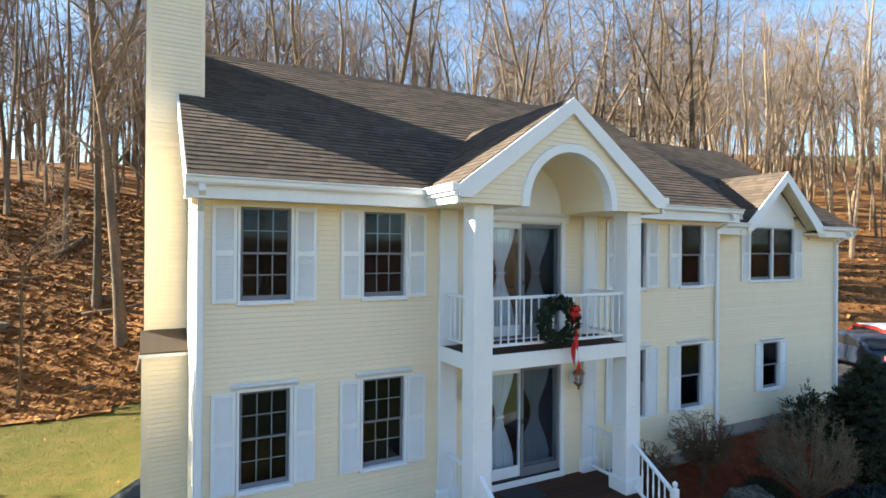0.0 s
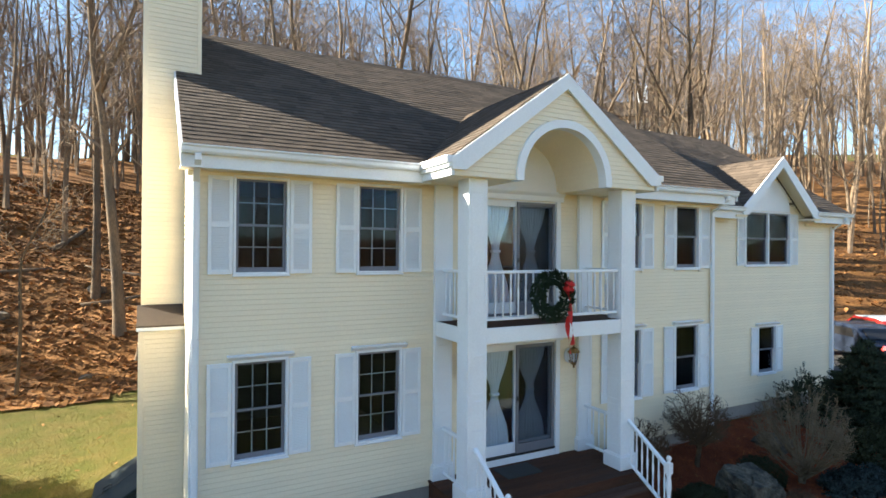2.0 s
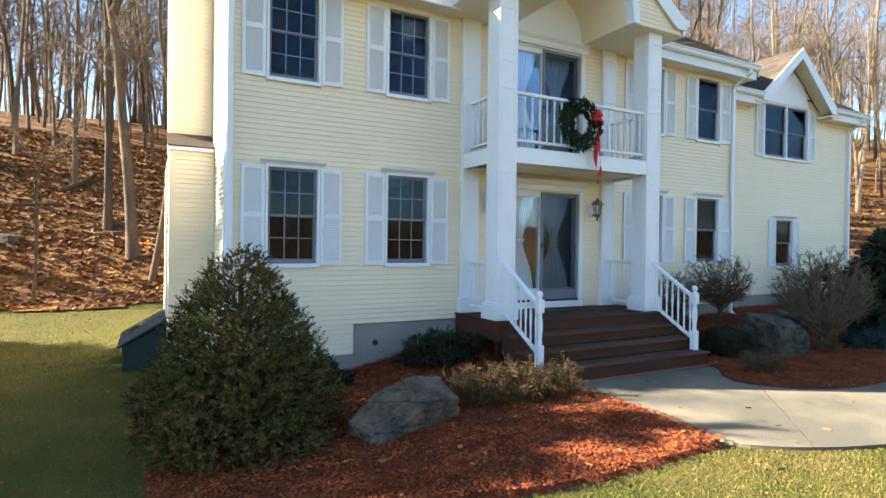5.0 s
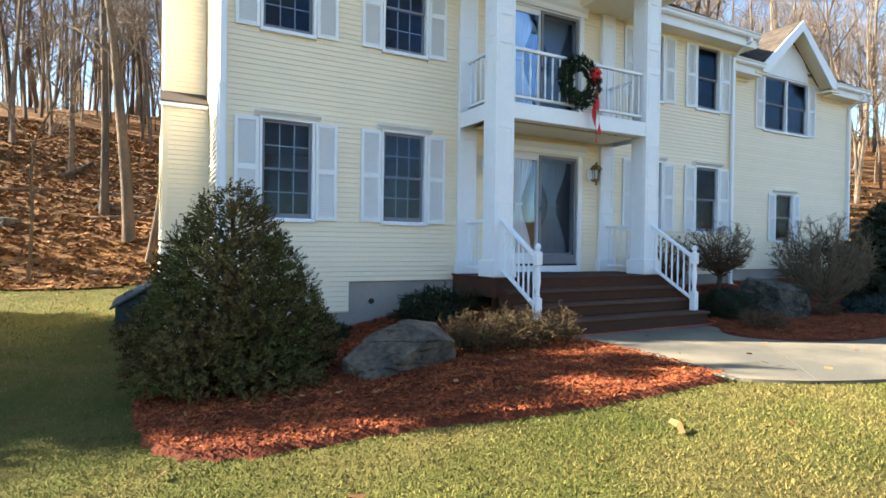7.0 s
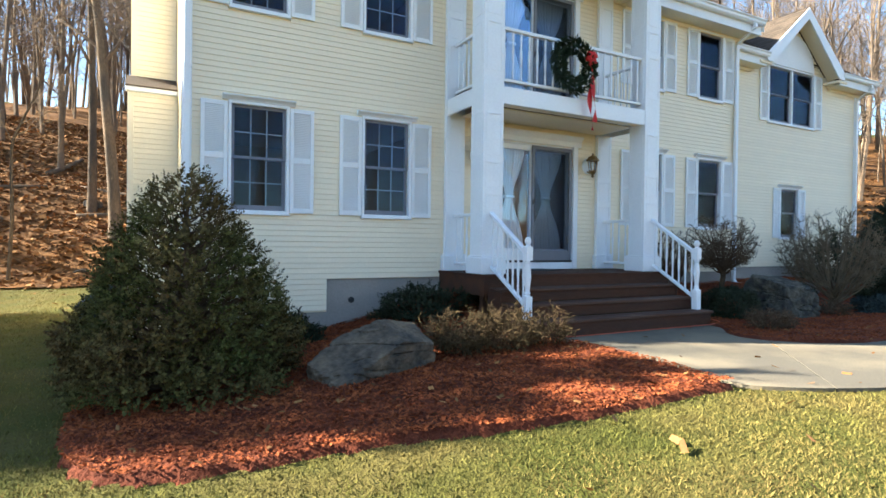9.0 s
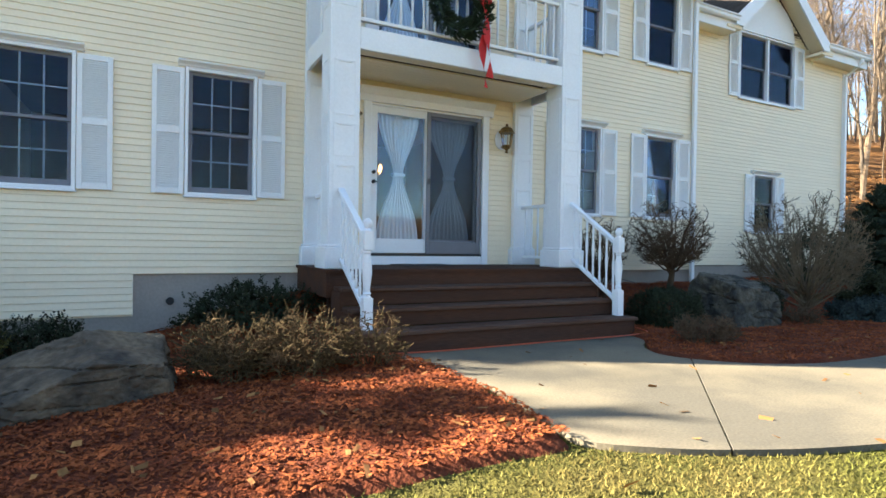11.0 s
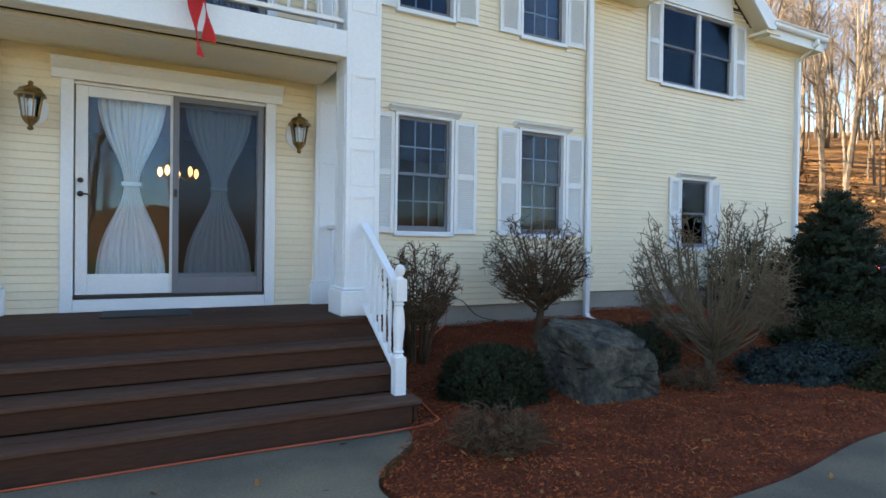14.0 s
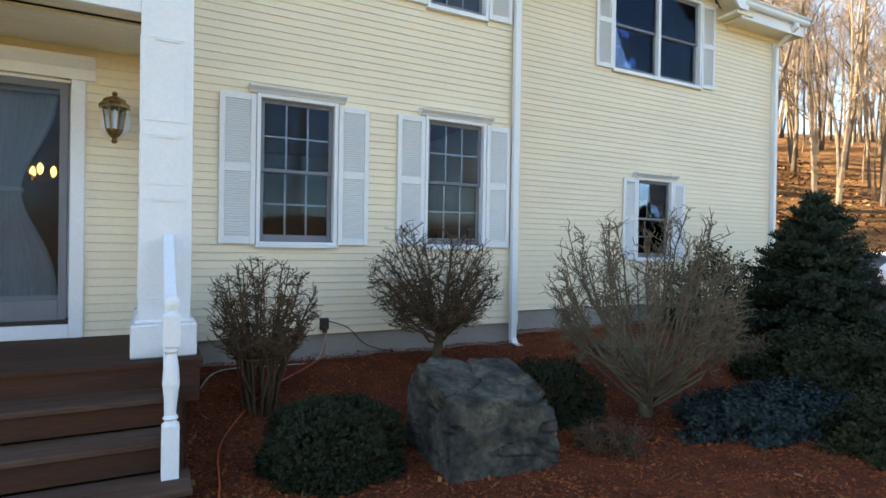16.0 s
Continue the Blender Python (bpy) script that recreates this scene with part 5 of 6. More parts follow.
rnd = random.Random(42)
base_trees = [bare_tree(100 + k, rnd.uniform(17, 22), (0.22, 0.17, 0.26, 0.15, 0.19, 0.21, 0.14, 0.17)[k], fork=k in (2, 5)) for k in range(8)]
thin_trees = [bare_tree(200 + k, rnd.uniform(10, 14), rnd.uniform(0.05, 0.09), lean=0.08) for k in range(3)]


def scatter(rnd, n, inside, x0, x1, y0, y1, gap, taken):
    out = []
    tries = 0
    while len(out) < n and tries < n * 60:
        tries += 1
        x, y = rnd.uniform(x0, x1), y0 + (y1 - y0) * rnd.random() ** 1.25
        if not inside(x, y):
            continue
        if any((x - a) ** 2 + (y - b) ** 2 < gap * gap for a, b in taken[-500:]):
            continue
        out.append((x, y))
        taken.append((x, y))
    return out


def leaning_tree(label, x, y, r, height, bends, seed, fork=None):
    """A tree whose trunk follows sideways bends (height, offset along the slope), with an optional second stem."""
    rnd = random.Random(seed)
    t = thing("tree", label, "tree", "woodland trees")
    side = Vector((0.883, -0.468, 0))
    base = Vector((x, y, land(x, y)))

    def stem(marks, r0, r1, sides):
        line = [base + side * o + Vector((0, 0, h)) for h, o in marks]
        pts = [Vector(p) for p in rounded([tuple(p) for p in line], 3)]
        n = len(pts)
        return pts, [r0 + (r1 - r0) * (i / (n - 1)) ** 0.8 for i in range(n)], sides

    trunk, crown = Shape(), Shape()
    pts, radii, sides = stem([(-0.4, bends[0][1])] + list(bends), r, r * 0.22, 10)
    radii[0] *= 1.6
    radii[1] *= 1.45
    radii[2] *= 1.28
    radii[3] *= 1.12
    trunk.tube(pts, radii, sides)
    limbs = [(pts, r)]
    if fork:
        q, qr, sides = stem(fork, r * 0.62, r * 0.15, 8)
        trunk.tube(q, qr, sides)
        limbs.append((q, r * 0.6))
    for path, rad in limbs:
        branch_out(crown, rnd, path, rad, 0, 3, 0.34, 0.9, 0.2, (11, 6, 5), (5, 3, 3), (height * 0.22, height * 0.10, height * 0.05), 0.45, 0.12, 0.010)
    part("trunk", trunk, BARK, t, smooth=True)
    part("crown", crown, TWIG, t, "bare branches and twigs")
    return x, y


heroes = [
    leaning_tree("thick grey-barked tree leaning on the slope, forked above", 0.1, 17.5, 0.29, 19, [(0, 0), (2.7, -0.15), (6.0, -0.48), (8.5, -0.72), (11, -1.15), (13, -1.3), (19, -1.9)], 301, [(9.8, -0.95), (11.2, -0.3), (13.2, 0.5), (18, 1.4)]),
    leaning_tree("straight grey-barked forest tree on the leafy slope", -1.0, 21.4, 0.25, 20, [(0, 0), (4, 0.02), (9, -0.1), (13, -0.25), (20, -0.4)], 302),
    leaning_tree("crooked two-stemmed tree at the edge of the lawn", 0.8, 15.8, 0.16, 16, [(0, 0), (2.8, 0.48), (5.8, 0.78), (6.9, 0.72), (8.6, 0.35), (10.8, 0.2), (16, 0.4)], 303, [(7.2, 0.62), (9.2, 0.75), (11.0, 0.95), (15, 1.3)]),
    leaning_tree("slim straight dark tree up the slope", -3.0, 28.6, 0.21, 20, [(0, 0), (5, 0.05), (11, 0.1), (20, 0.0)], 304),
    leaning_tree("thin bent sapling on the leafy slope", -2.7, 14.2, 0.07, 9, [(0, 0), (2.0, 0.12), (4.2, 0.1), (5.0, 0.35), (6.2, 0.95), (7.4, 1.1), (9, 1.1)], 305),
]
taken = list(heroes)
placed = []
view = lambda x, y: -0.30 * (y + 8) - 3 < x - 1.0 < 2.6 * (y + 8) and land(x, y) > 1.0
in_sight = lambda x, y: x < 4.5 and y < 34 and x > -9
near = scatter(rnd, 215, lambda x, y: view(x, y) and not in_sight(x, y), -28, 95, 14, 60, 1.7, taken)
# left: trees out of view, added so their crowns dapple the lawn and path
left = scatter(rnd, 16, lambda x, y: x < -9 - 0.3 * (y - 5) and y + 0.566 * x > 12.0, -60, -9, 4, 45, 4.0, taken)
left += scatter(rnd, 10, lambda x, y: -12.0 < y + 0.566 * x < -4.6, -44, -20, 0, 20, 3.0, taken)
left += scatter(rnd, 4, lambda x, y: -1.2 < y + 0.566 * x < 2.5, -48, -30, 14, 30, 4.0, taken)
# front: trees out of direct view, added for the panes to reflect
front = scatter(rnd, 26, lambda x, y: True, -30, 60, -62, -34, 4.0, taken)
for x, y in near + left + front:
    placed.append((x, y, rnd.randrange(11), rnd.uniform(0.8, 1.2)))
used = set()
for x, y, k, s in placed:
    src = (base_trees + thin_trees)[k]
    m = pose(x, y, land(x, y), 0, 0, rnd.uniform(0, 360))
    if k not in used:
        used.add(k)
        src.matrix_basis = m
        src.scale = (s, s, s)
    else:
        c = copy_thing(src, m)
        c.scale = (s, s, s)

# the woods beyond, too many to count
def far_woods(name, label, spots, seed):
    rnd = random.Random(seed)
    s = Shape()
    for x, y in spots:
        h, r = rnd.uniform(13, 21), rnd.uniform(0.09, 0.2)
        pts, _ = wander(rnd, (x, y, land(x, y) - 0.5), (rnd.gauss(0, 0.04), rnd.gauss(0, 0.04), 1), h, 5, 0.05)
        quick_tube(s, pts, r, r * 0.2, 5)
        branch_out(s, rnd, pts, r, 0, 2, 0.34, 1.0, 0.25, (13, 6), (3, 3), (h * 0.24, h * 0.12), 0.32, 0.1, 0.014)
    return solid(name, s, TWIG, label, "woods", kind="stuff")


spots = scatter(rnd, 300, lambda x, y: -0.30 * (y + 8) - 3 < x - 1 < 2.4 * (y + 8) and hill(x, y) > 9, -40, 150, 45, 110, 1.6, taken)
spots += scatter(rnd, 230, lambda x, y: -0.30 * (y + 8) - 3 < x - 1 < 0.35 * (y + 8), -40, 30, 34, 85, 1.3, taken)
spots += scatter(rnd, 60, lambda x, y: 1.1 * (y + 8) < x - 1 < 2.5 * (y + 8) and x > 27, 27, 120, 12, 60, 1.6, taken)
far_woods("far_woods", "dense leafless woods on the hill beyond", spots, 5)
# more woods out of view, hiding bright horizon sky from the window reflections
spots = scatter(rnd, 150, lambda x, y: True, -70, 150, -95, -58, 2.2, taken) + scatter(rnd, 70, lambda x, y: True, 62, 130, -58, -6, 2.2, taken)
far_woods("far_woods", "leafless woods across the lawn, out of view, added for window reflections", spots, 6)


def sprays(s, rnd, c, n, size, up=0.3, flat=0.5, leaves=6, width=0.22):
    """Little needle sprays round a point."""
    for _ in range(n):
        d = Vector((rnd.gauss(0, 1), rnd.gauss(0, 1), rnd.gauss(up, flat))).normalized()
        p = Vector(c) + Vector((rnd.gauss(0, size * 0.5), rnd.gauss(0, size * 0.5), rnd.gauss(0, size * 0.35)))
        spray(s, rnd, p, d, size * rnd.uniform(0.6, 1.2), leaves, width)


def spray(s, rnd, p, d, L, leaves, width):
    side = Matrix.Rotation(rnd.random() * 6.28, 3, d) @ d.orthogonal().normalized()
    for k in range(leaves):
        t = (k + 0.3) / leaves
        q = p + d * L * t
        e = (d * 0.6 + (side if k % 2 else -side) * 0.8 + d.cross(side) * rnd.uniform(-0.5, 0.5)).normalized() * L * 0.42 * (1.15 - 0.7 * t)
        w = d.cross(e).normalized() * L * width * 0.4
        s.add([q, q + e * 0.5 + w, q + e, q + e * 0.5 - w], [(0, 1, 2, 3)])


def conifer(name, label, x, y, height, radius, mat, seed, whorls, per, size, ragged=0.15, taper=0.80, toss=0.10):
    """A cone-shaped evergreen: trunk, tiers of drooping limbs, thousands of needle sprays."""
    rnd = random.Random(seed)
    z = land(x, y)
    t = thing(name, label, "evergreen", "evergreens")
    part("trunk", Shape().tube([(x, y, z - 0.1), (x, y, z + height * 0.96)], [0.05 * height / 2.2, 0.008], 7), SHRUB, t)
    limbs, leaf = Shape(), Shape()
    for w in range(whorls):
        v = (w + 0.5) / whorls
        h = z + height * (0.05 + 0.93 * v)
        step = 0.45 * height / whorls
        rr = radius * (1 - v) ** taper * (0.80 + 0.20 * min(1, v * 6)) + 0.05
        for k in range(max(5, int(per * (1 - v * 0.75)))):
            a = rnd.random() * 2 * math.pi
            ln = rr * rnd.uniform(1 - ragged * 2, 1 + ragged)
            d = Vector((math.cos(a), math.sin(a), 0.10 + 0.65 * v - 0.15 + rnd.gauss(0, toss))).normalized()
            p0 = Vector((x, y, h + rnd.gauss(0, step)))
            p1 = p0 + d * ln
            limbs.tube([p0, p0.lerp(p1, 0.5) - Vector((0, 0, 0.02)), p1], [0.011, 0.007, 0.003], 4, closed=True)
            m = max(3, int(ln / (size * 0.42)))
            for j in range(m):
                tt = 0.30 + 0.70 * (j + rnd.random()) / m
                c = p0.lerp(p1, tt)
                for sgn in (-1, 1):
                    sd = d.cross(Vector((0, 0, 1))).normalized() * sgn
                    dd = (d * 0.75 + sd * rnd.uniform(0.2, 0.9) + Vector((0, 0, rnd.uniform(-0.1, 0.45 + toss)))).normalized()
                    spray(leaf, rnd, c, dd, size * rnd.uniform(0.7, 1.25), 7, 0.26)
            spray(leaf, rnd, p1 - d * size * 0.5, d, size * 1.2, 8, 0.26)
    part("framework", limbs, SHRUB, t)
    part("foliage", leaf, mat, t, "short dense needles")
    return t


def spruce_shrub(label, x, y, height, radius, mat, seed, tufts, size):
    """A broad rounded cone of upturned needle tufts, thick to the ground, uneven in outline."""
    rnd = random.Random(seed)
    z = land(x, y)
    t = thing("spruce", label, "evergreen", "evergreens")
    part("trunk", Shape().tube([(x, y, z - 0.1), (x + 0.02, y, z + height * 0.9)], [0.06, 0.01], 7), SHRUB, t)
    limbs, leaf = Shape(), Shape()
    for k in range(tufts):
        v = 1 - math.sqrt(rnd.random()) * 0.985
        a = rnd.random() * 2 * math.pi
        outline_r = radius * (1 - v) ** 0.66 * (0.86 + 0.14 * min(1, v * 5))
        lump = 1 + 0.20 * noise.noise((math.cos(a) * 1.7, math.sin(a) * 1.7, v * 4.0 + seed)) + 0.14 * noise.noise((math.cos(a) * 4.5, math.sin(a) * 4.5, v * 9.0))
        depth = 1 - 0.42 * rnd.random() ** 2.2
        r = outline_r * lump * depth + 0.02
        p = Vector((x + r * math.cos(a), y + r * math.sin(a), z + 0.06 + height * 0.96 * v + rnd.gauss(0, 0.03)))
        out = Vector((math.cos(a), math.sin(a), 0.25 + 0.75 * v + rnd.gauss(0, 0.35))).normalized()
        out = (out + Vector((rnd.gauss(0, 0.35), rnd.gauss(0, 0.35), rnd.gauss(0, 0.25)))).normalized()
        L = size * rnd.uniform(0.6, 1.3)
        spray(leaf, rnd, p, out, L, 8, 0.24)
        for q in range(2):
            turn = (out + out.orthogonal().normalized() * rnd.uniform(-0.9, 0.9) + Vector((rnd.gauss(0, 0.4), rnd.gauss(0, 0.4), rnd.gauss(0, 0.3)))).normalized()
            spray(leaf, rnd, p - out * L * 0.3, turn, L * 0.75, 6, 0.24)
        if k % 9 == 0:
            root = Vector((x, y, max(z + 0.05, p.z - 0.5 * r)))
            limbs.tube([root, root.lerp(p, 0.6) - Vector((0, 0, 0.03)), p], [0.012, 0.008, 0.003], 4, closed=True)
    part("framework", limbs, SHRUB, t)
    part("foliage", leaf, mat, t, "short dense needles, browned low down")


spruce_shrub("broad dense olive-green spruce shrub at the house corner", 1.56, -2.07, 2.12, 1.16, NEEDLE, 3, 4600, 0.105)
conifer("spruce", "dark cone-shaped spruce beside the corner of the wing", 17.5, -0.95, 2.26, 1.12, DARKNEEDLE, 4, 30, 26, 0.15, 0.12, 0.80, 0.25)


# unseen conifers, added only to throw shade over the side lawn and bed
for hx, hy, hh, hr in ((-7.5, 7.7, 8.5, 2.3), (-7.3, 5.3, 8.8, 2.3), (-7.2, 3.0, 8.0, 2.2), (-8.2, 2.3, 7.3, 1.9)):
    conifer("hedge_conifer", "dense dark conifer out of view, added to shade the side lawn", hx, hy, hh, hr, DARKNEEDLE, int(hh * 10), 22, 24, 0.42, 0.1)


def leaf_mound(name, label, x, y, rx, ry, h, mat, seed, n, size, category="shrub", rough=0.12, boxy=0.0):
    """A low dense shrub: hidden stems under a skin of many small leaf sprays."""
    rnd = random.Random(seed)
    z = land(x, y)
    t = thing(name, label, category, "low shrubs")
    stems, leaf = Shape(), Shape()
    for k in range(26):
        a, u = rnd.random() * 6.283, math.sqrt(rnd.random()) * 0.8
        e = Vector((x + rx * u * math.cos(a), y + ry * u * math.sin(a), z + h * 0.75 * math.sqrt(max(0.05, 1 - u * u))))
        stems.tube([(x + rx * 0.3 * u * math.cos(a), y + ry * 0.3 * u * math.sin(a), z - 0.05), e], [0.012, 0.004], 4, closed=True)
    for k in range(n):
        a, v = rnd.random() * 6.283, rnd.random()
        el = math.asin(v) if rnd.random() < 0.8 else rnd.random() * 0.3
        bump = 1 + rough * noise.noise((math.cos(a) * 2 + x, math.sin(a) * 2 + y, el * 2)) * 2 - 0.25 * rnd.random() ** 2
        d = Vector((math.cos(a) * math.cos(el), math.sin(a) * math.cos(el), math.sin(el)))
        bump *= 1 + boxy * (0.9 / (d.x ** 4 + d.y ** 4 + d.z ** 4) ** 0.25 - 1)
        p = Vector((x + rx * d.x * bump, y + ry * d.y * bump, z + h * d.z * bump + 0.03))
        spray(leaf, rnd, p, (d + Vector((rnd.gauss(0, .5), rnd.gauss(0, .5), rnd.gauss(0.2, .4)))).normalized(), size * rnd.uniform(0.6, 1.2), 6, 0.34)
    part("stem", stems, SHRUB, t)
    part("foliage", leaf, mat, t, "small dark leaves")
    return t


leaf_mound("boxwood", "clipped dark green box shrub beside the boulder", 9.86, -1.92, 0.48, 0.42, 0.50, BOXLEAF, 11, 7500, 0.052, boxy=0.9)
leaf_mound("boxwood", "rounded dark green box shrub behind the boulder", 12.05, -1.6, 0.46, 0.42, 0.54, BOXLEAF, 12, 4500, 0.055, boxy=0.7)
leaf_mound("low_evergreen", "low spreading dark evergreen against the foundation", 4.72, -0.75, 0.62, 0.40, 0.36, BOXLEAF, 13, 2200, 0.09, rough=0.3)
leaf_mound("low_evergreen", "low dark evergreen at the foundation corner", 2.75, -0.75, 0.50, 0.35, 0.32, BOXLEAF, 14, 1500, 0.09, rough=0.3)
leaf_mound("juniper", "spreading blue-green juniper over the mulch", 13.75, -2.65, 0.90, 0.5, 0.22, BLUEJUN, 15, 3600, 0.13, rough=0.35)
leaf_mound("juniper", "low olive-green juniper beside the path", 14.3, -3.55, 0.95, 0.5, 0.40, OLIVEJUN, 16, 3200, 0.12, rough=0.3)
leaf_mound("juniper", "grey-green juniper spreading before the spruce", 16.4, -1.95, 1.3, 0.7, 0.52, OLIVEJUN, 17, 4200, 0.17, rough=0.3)
leaf_mound("juniper", "dark juniper at the end of the bed", 17.2, -3.1, 1.4, 0.8, 0.6, OLIVEJUN, 18, 2600, 0.17, rough=0.3)
leaf_mound("broadleaf_evergreen", "dark broad-leaved evergreen against the wing wall", 16.0, -0.3, 0.6, 0.45, 1.05, BOXLEAF, 19, 1100, 0.17, rough=0.35)


def bare_shrub(name, label, x, y, trunk_h, crown_r, crown_h, mat, seed, stems, counts, group="bare shrubs", trunk_r=0.035, lens=None, round_top=True):
    """A leafless clipped shrub: one or more stems, then forks out to a rounded head of twigs."""
    rnd = random.Random(seed)
    z = land(x, y) - 0.05
    t = thing(name, label, "shrub", group)
    wood, twigs = Shape(), Shape()
    top = Vector((x, y, z + trunk_h))
    if stems == 1:
        pts, _ = wander(rnd, (x, y, z), (0.02, 0, 1), trunk_h, 4, 0.05)
        quick_tube(wood, pts, trunk_r * 1.2, trunk_r, 8)
        top = pts[-1]
    n = counts[0]
    flat = 0.0 if round_top else 0.22
    centre = Vector((x, y, z + trunk_h + crown_h * (0.5 if round_top else 0.46)))
    half = Vector((crown_r, crown_r, crown_h * 0.5)) if round_top else Vector((crown_r, crown_r, crown_h * 0.54))

    def hold(p, slack):
        """Keeps a point within the clipped outline of the head."""
        q = p - centre
        e = math.sqrt((q.x / half.x) ** 2 + (q.y / half.y) ** 2 + (q.z / half.z) ** 2)
        return p if e <= slack else centre + q * (slack / e)

    for k in range(n):
        a = 2.399963 * k + rnd.random() * 0.5
        u = -0.55 + 1.5 * (k + 0.5) / n if round_top else -0.48 + 1.44 * (k + 0.5) / n
        u = min(0.97, u)
        ce = math.sqrt(1 - u * u)
        aim = Vector((math.cos(a) * ce, math.sin(a) * ce, u))
        start = top - Vector((0, 0, rnd.uniform(0, 0.2 if round_top else 0.7) * trunk_h)) if stems == 1 else Vector((x + 0.10 * math.cos(a), y + 0.10 * math.sin(a), z))
        end = centre + Vector((half.x * aim.x, half.y * aim.y, half.z * aim.z)) * rnd.uniform(0.75, 0.95)
        if round_top:
            mid = start.lerp(end, 0.5) + Vector((0, 0, -0.10 * (1 - u) if stems == 1 else 0.10)) - Vector((aim.x, aim.y, 0)) * crown_r * (0.05 if stems == 1 else 0.18)
        else:
            mid = start.lerp(end, 0.5) + Vector((aim.x, aim.y, 0)) * crown_r * 0.24 - Vector((0, 0, crown_h * 0.10))
        path = []
        for i in range(6):
            t2 = i / 5
            path.append(start * (1 - t2) ** 2 + mid * 2 * t2 * (1 - t2) + end * t2 * t2 + Vector((rnd.gauss(0, 0.014), rnd.gauss(0, 0.014), rnd.gauss(0, 0.014))))
        quick_tube(wood, path, trunk_r * (0.55 if stems > 1 else 0.36 if round_top else 0.27), 0.004, 5)
        for j in range(counts[1]):
            low = 0.30 if round_top else 0.52
            u2 = low + (1 - low) * (j + rnd.random()) / counts[1]
            i = min(int(u2 * 5), 4)
            p = path[i].lerp(path[i + 1], u2 * 5 - i)
            d = ((p - centre).normalized() * 0.35 + (path[i + 1] - path[i]).normalized() * 0.45 + Vector((rnd.gauss(0, 0.7), rnd.gauss(0, 0.7), rnd.gauss(0.1 + flat, 0.55)))).normalized()
            ln = (lens or crown_r * 0.5) * rnd.uniform(0.6, 1.15) * (1.2 - 0.6 * u2)
            slack = rnd.uniform(0.75, 1.45) if trunk_r < 0.012 else rnd.uniform(0.90, 1.06)
            q, _ = wander(rnd, p, d, ln, 3, 0.30)
            q = [hold(w, slack) for w in q]
            quick_tube(twigs, q, 0.0050, 0.003, 4)
            for m in range(counts[2]):
                pp = q[1 + (m % 3)]
                dd = (d * 0.5 + Vector((rnd.gauss(0, 0.8), rnd.gauss(0, 0.8), rnd.gauss(0.2 + flat, 0.6)))).normalized()
                qq, _ = wander(rnd, pp, dd, ln * rnd.uniform(0.35, 0.6), 2, 0.3)
                quick_tube(twigs, [hold(w, slack + 0.03) for w in qq], 0.0035, 0.0022, 3)
    part("framework", wood, mat, t, smooth=True)
    part("crown", twigs, mat, t, "fine bare twigs")
    return t


bare_shrub("round_shrub", "small bare round-clipped shrub against the wall", 9.55, -0.92, 0.50, 0.46, 0.92, SHRUB, 31, 4, (34, 18, 5), trunk_r=0.022)
bare_shrub("round_shrub", "bare round-headed shrub on a single trunk", 11.20, -0.8, 0.58, 0.70, 1.12, SHRUB, 32, 1, (36, 14, 5), trunk_r=0.045)
bare_shrub("vase_shrub", "large bare vase-shaped grey shrub before the wing", 12.9, -1.95, 0.50, 1.04, 1.66, GREYTWIG, 33, 1, (58, 16, 4), trunk_r=0.06, lens=0.27, round_top=False)
for k, (sx, sy, sr, sh, c) in enumerate(((4.30, -2.55, 0.46, 0.52, (36, 11, 4)), (4.86, -2.68, 0.46, 0.55, (36, 11, 4)), (5.40, -2.75, 0.34, 0.56, (22, 8, 3)))):
    bare_shrub("dry_shrub", "low straggly dry brown shrub in the mulch", sx, sy, 0.05, sr, sh, DRYTWIG, 41 + k, 5, c, trunk_r=0.010)
bare_shrub("dry_shrub", "low dark twiggy shrub at the front of the bed", 9.2, -3.05, 0.05, 0.38, 0.34, SHRUB, 45, 5, (30, 10, 3), trunk_r=0.010)
bare_shrub("dry_shrub", "small twiggy shrub beside the boulder", 11.9, -2.5, 0.04, 0.30, 0.30, SHRUB, 46, 5, (22, 8, 3), trunk_r=0.009)
bare_shrub("dry_shrub", "small bare twiggy shrub before the wing", 15.6, -1.2, 0.04, 0.5, 0.45, GREYTWIG, 47, 5, (24, 8, 3), trunk_r=0.010)


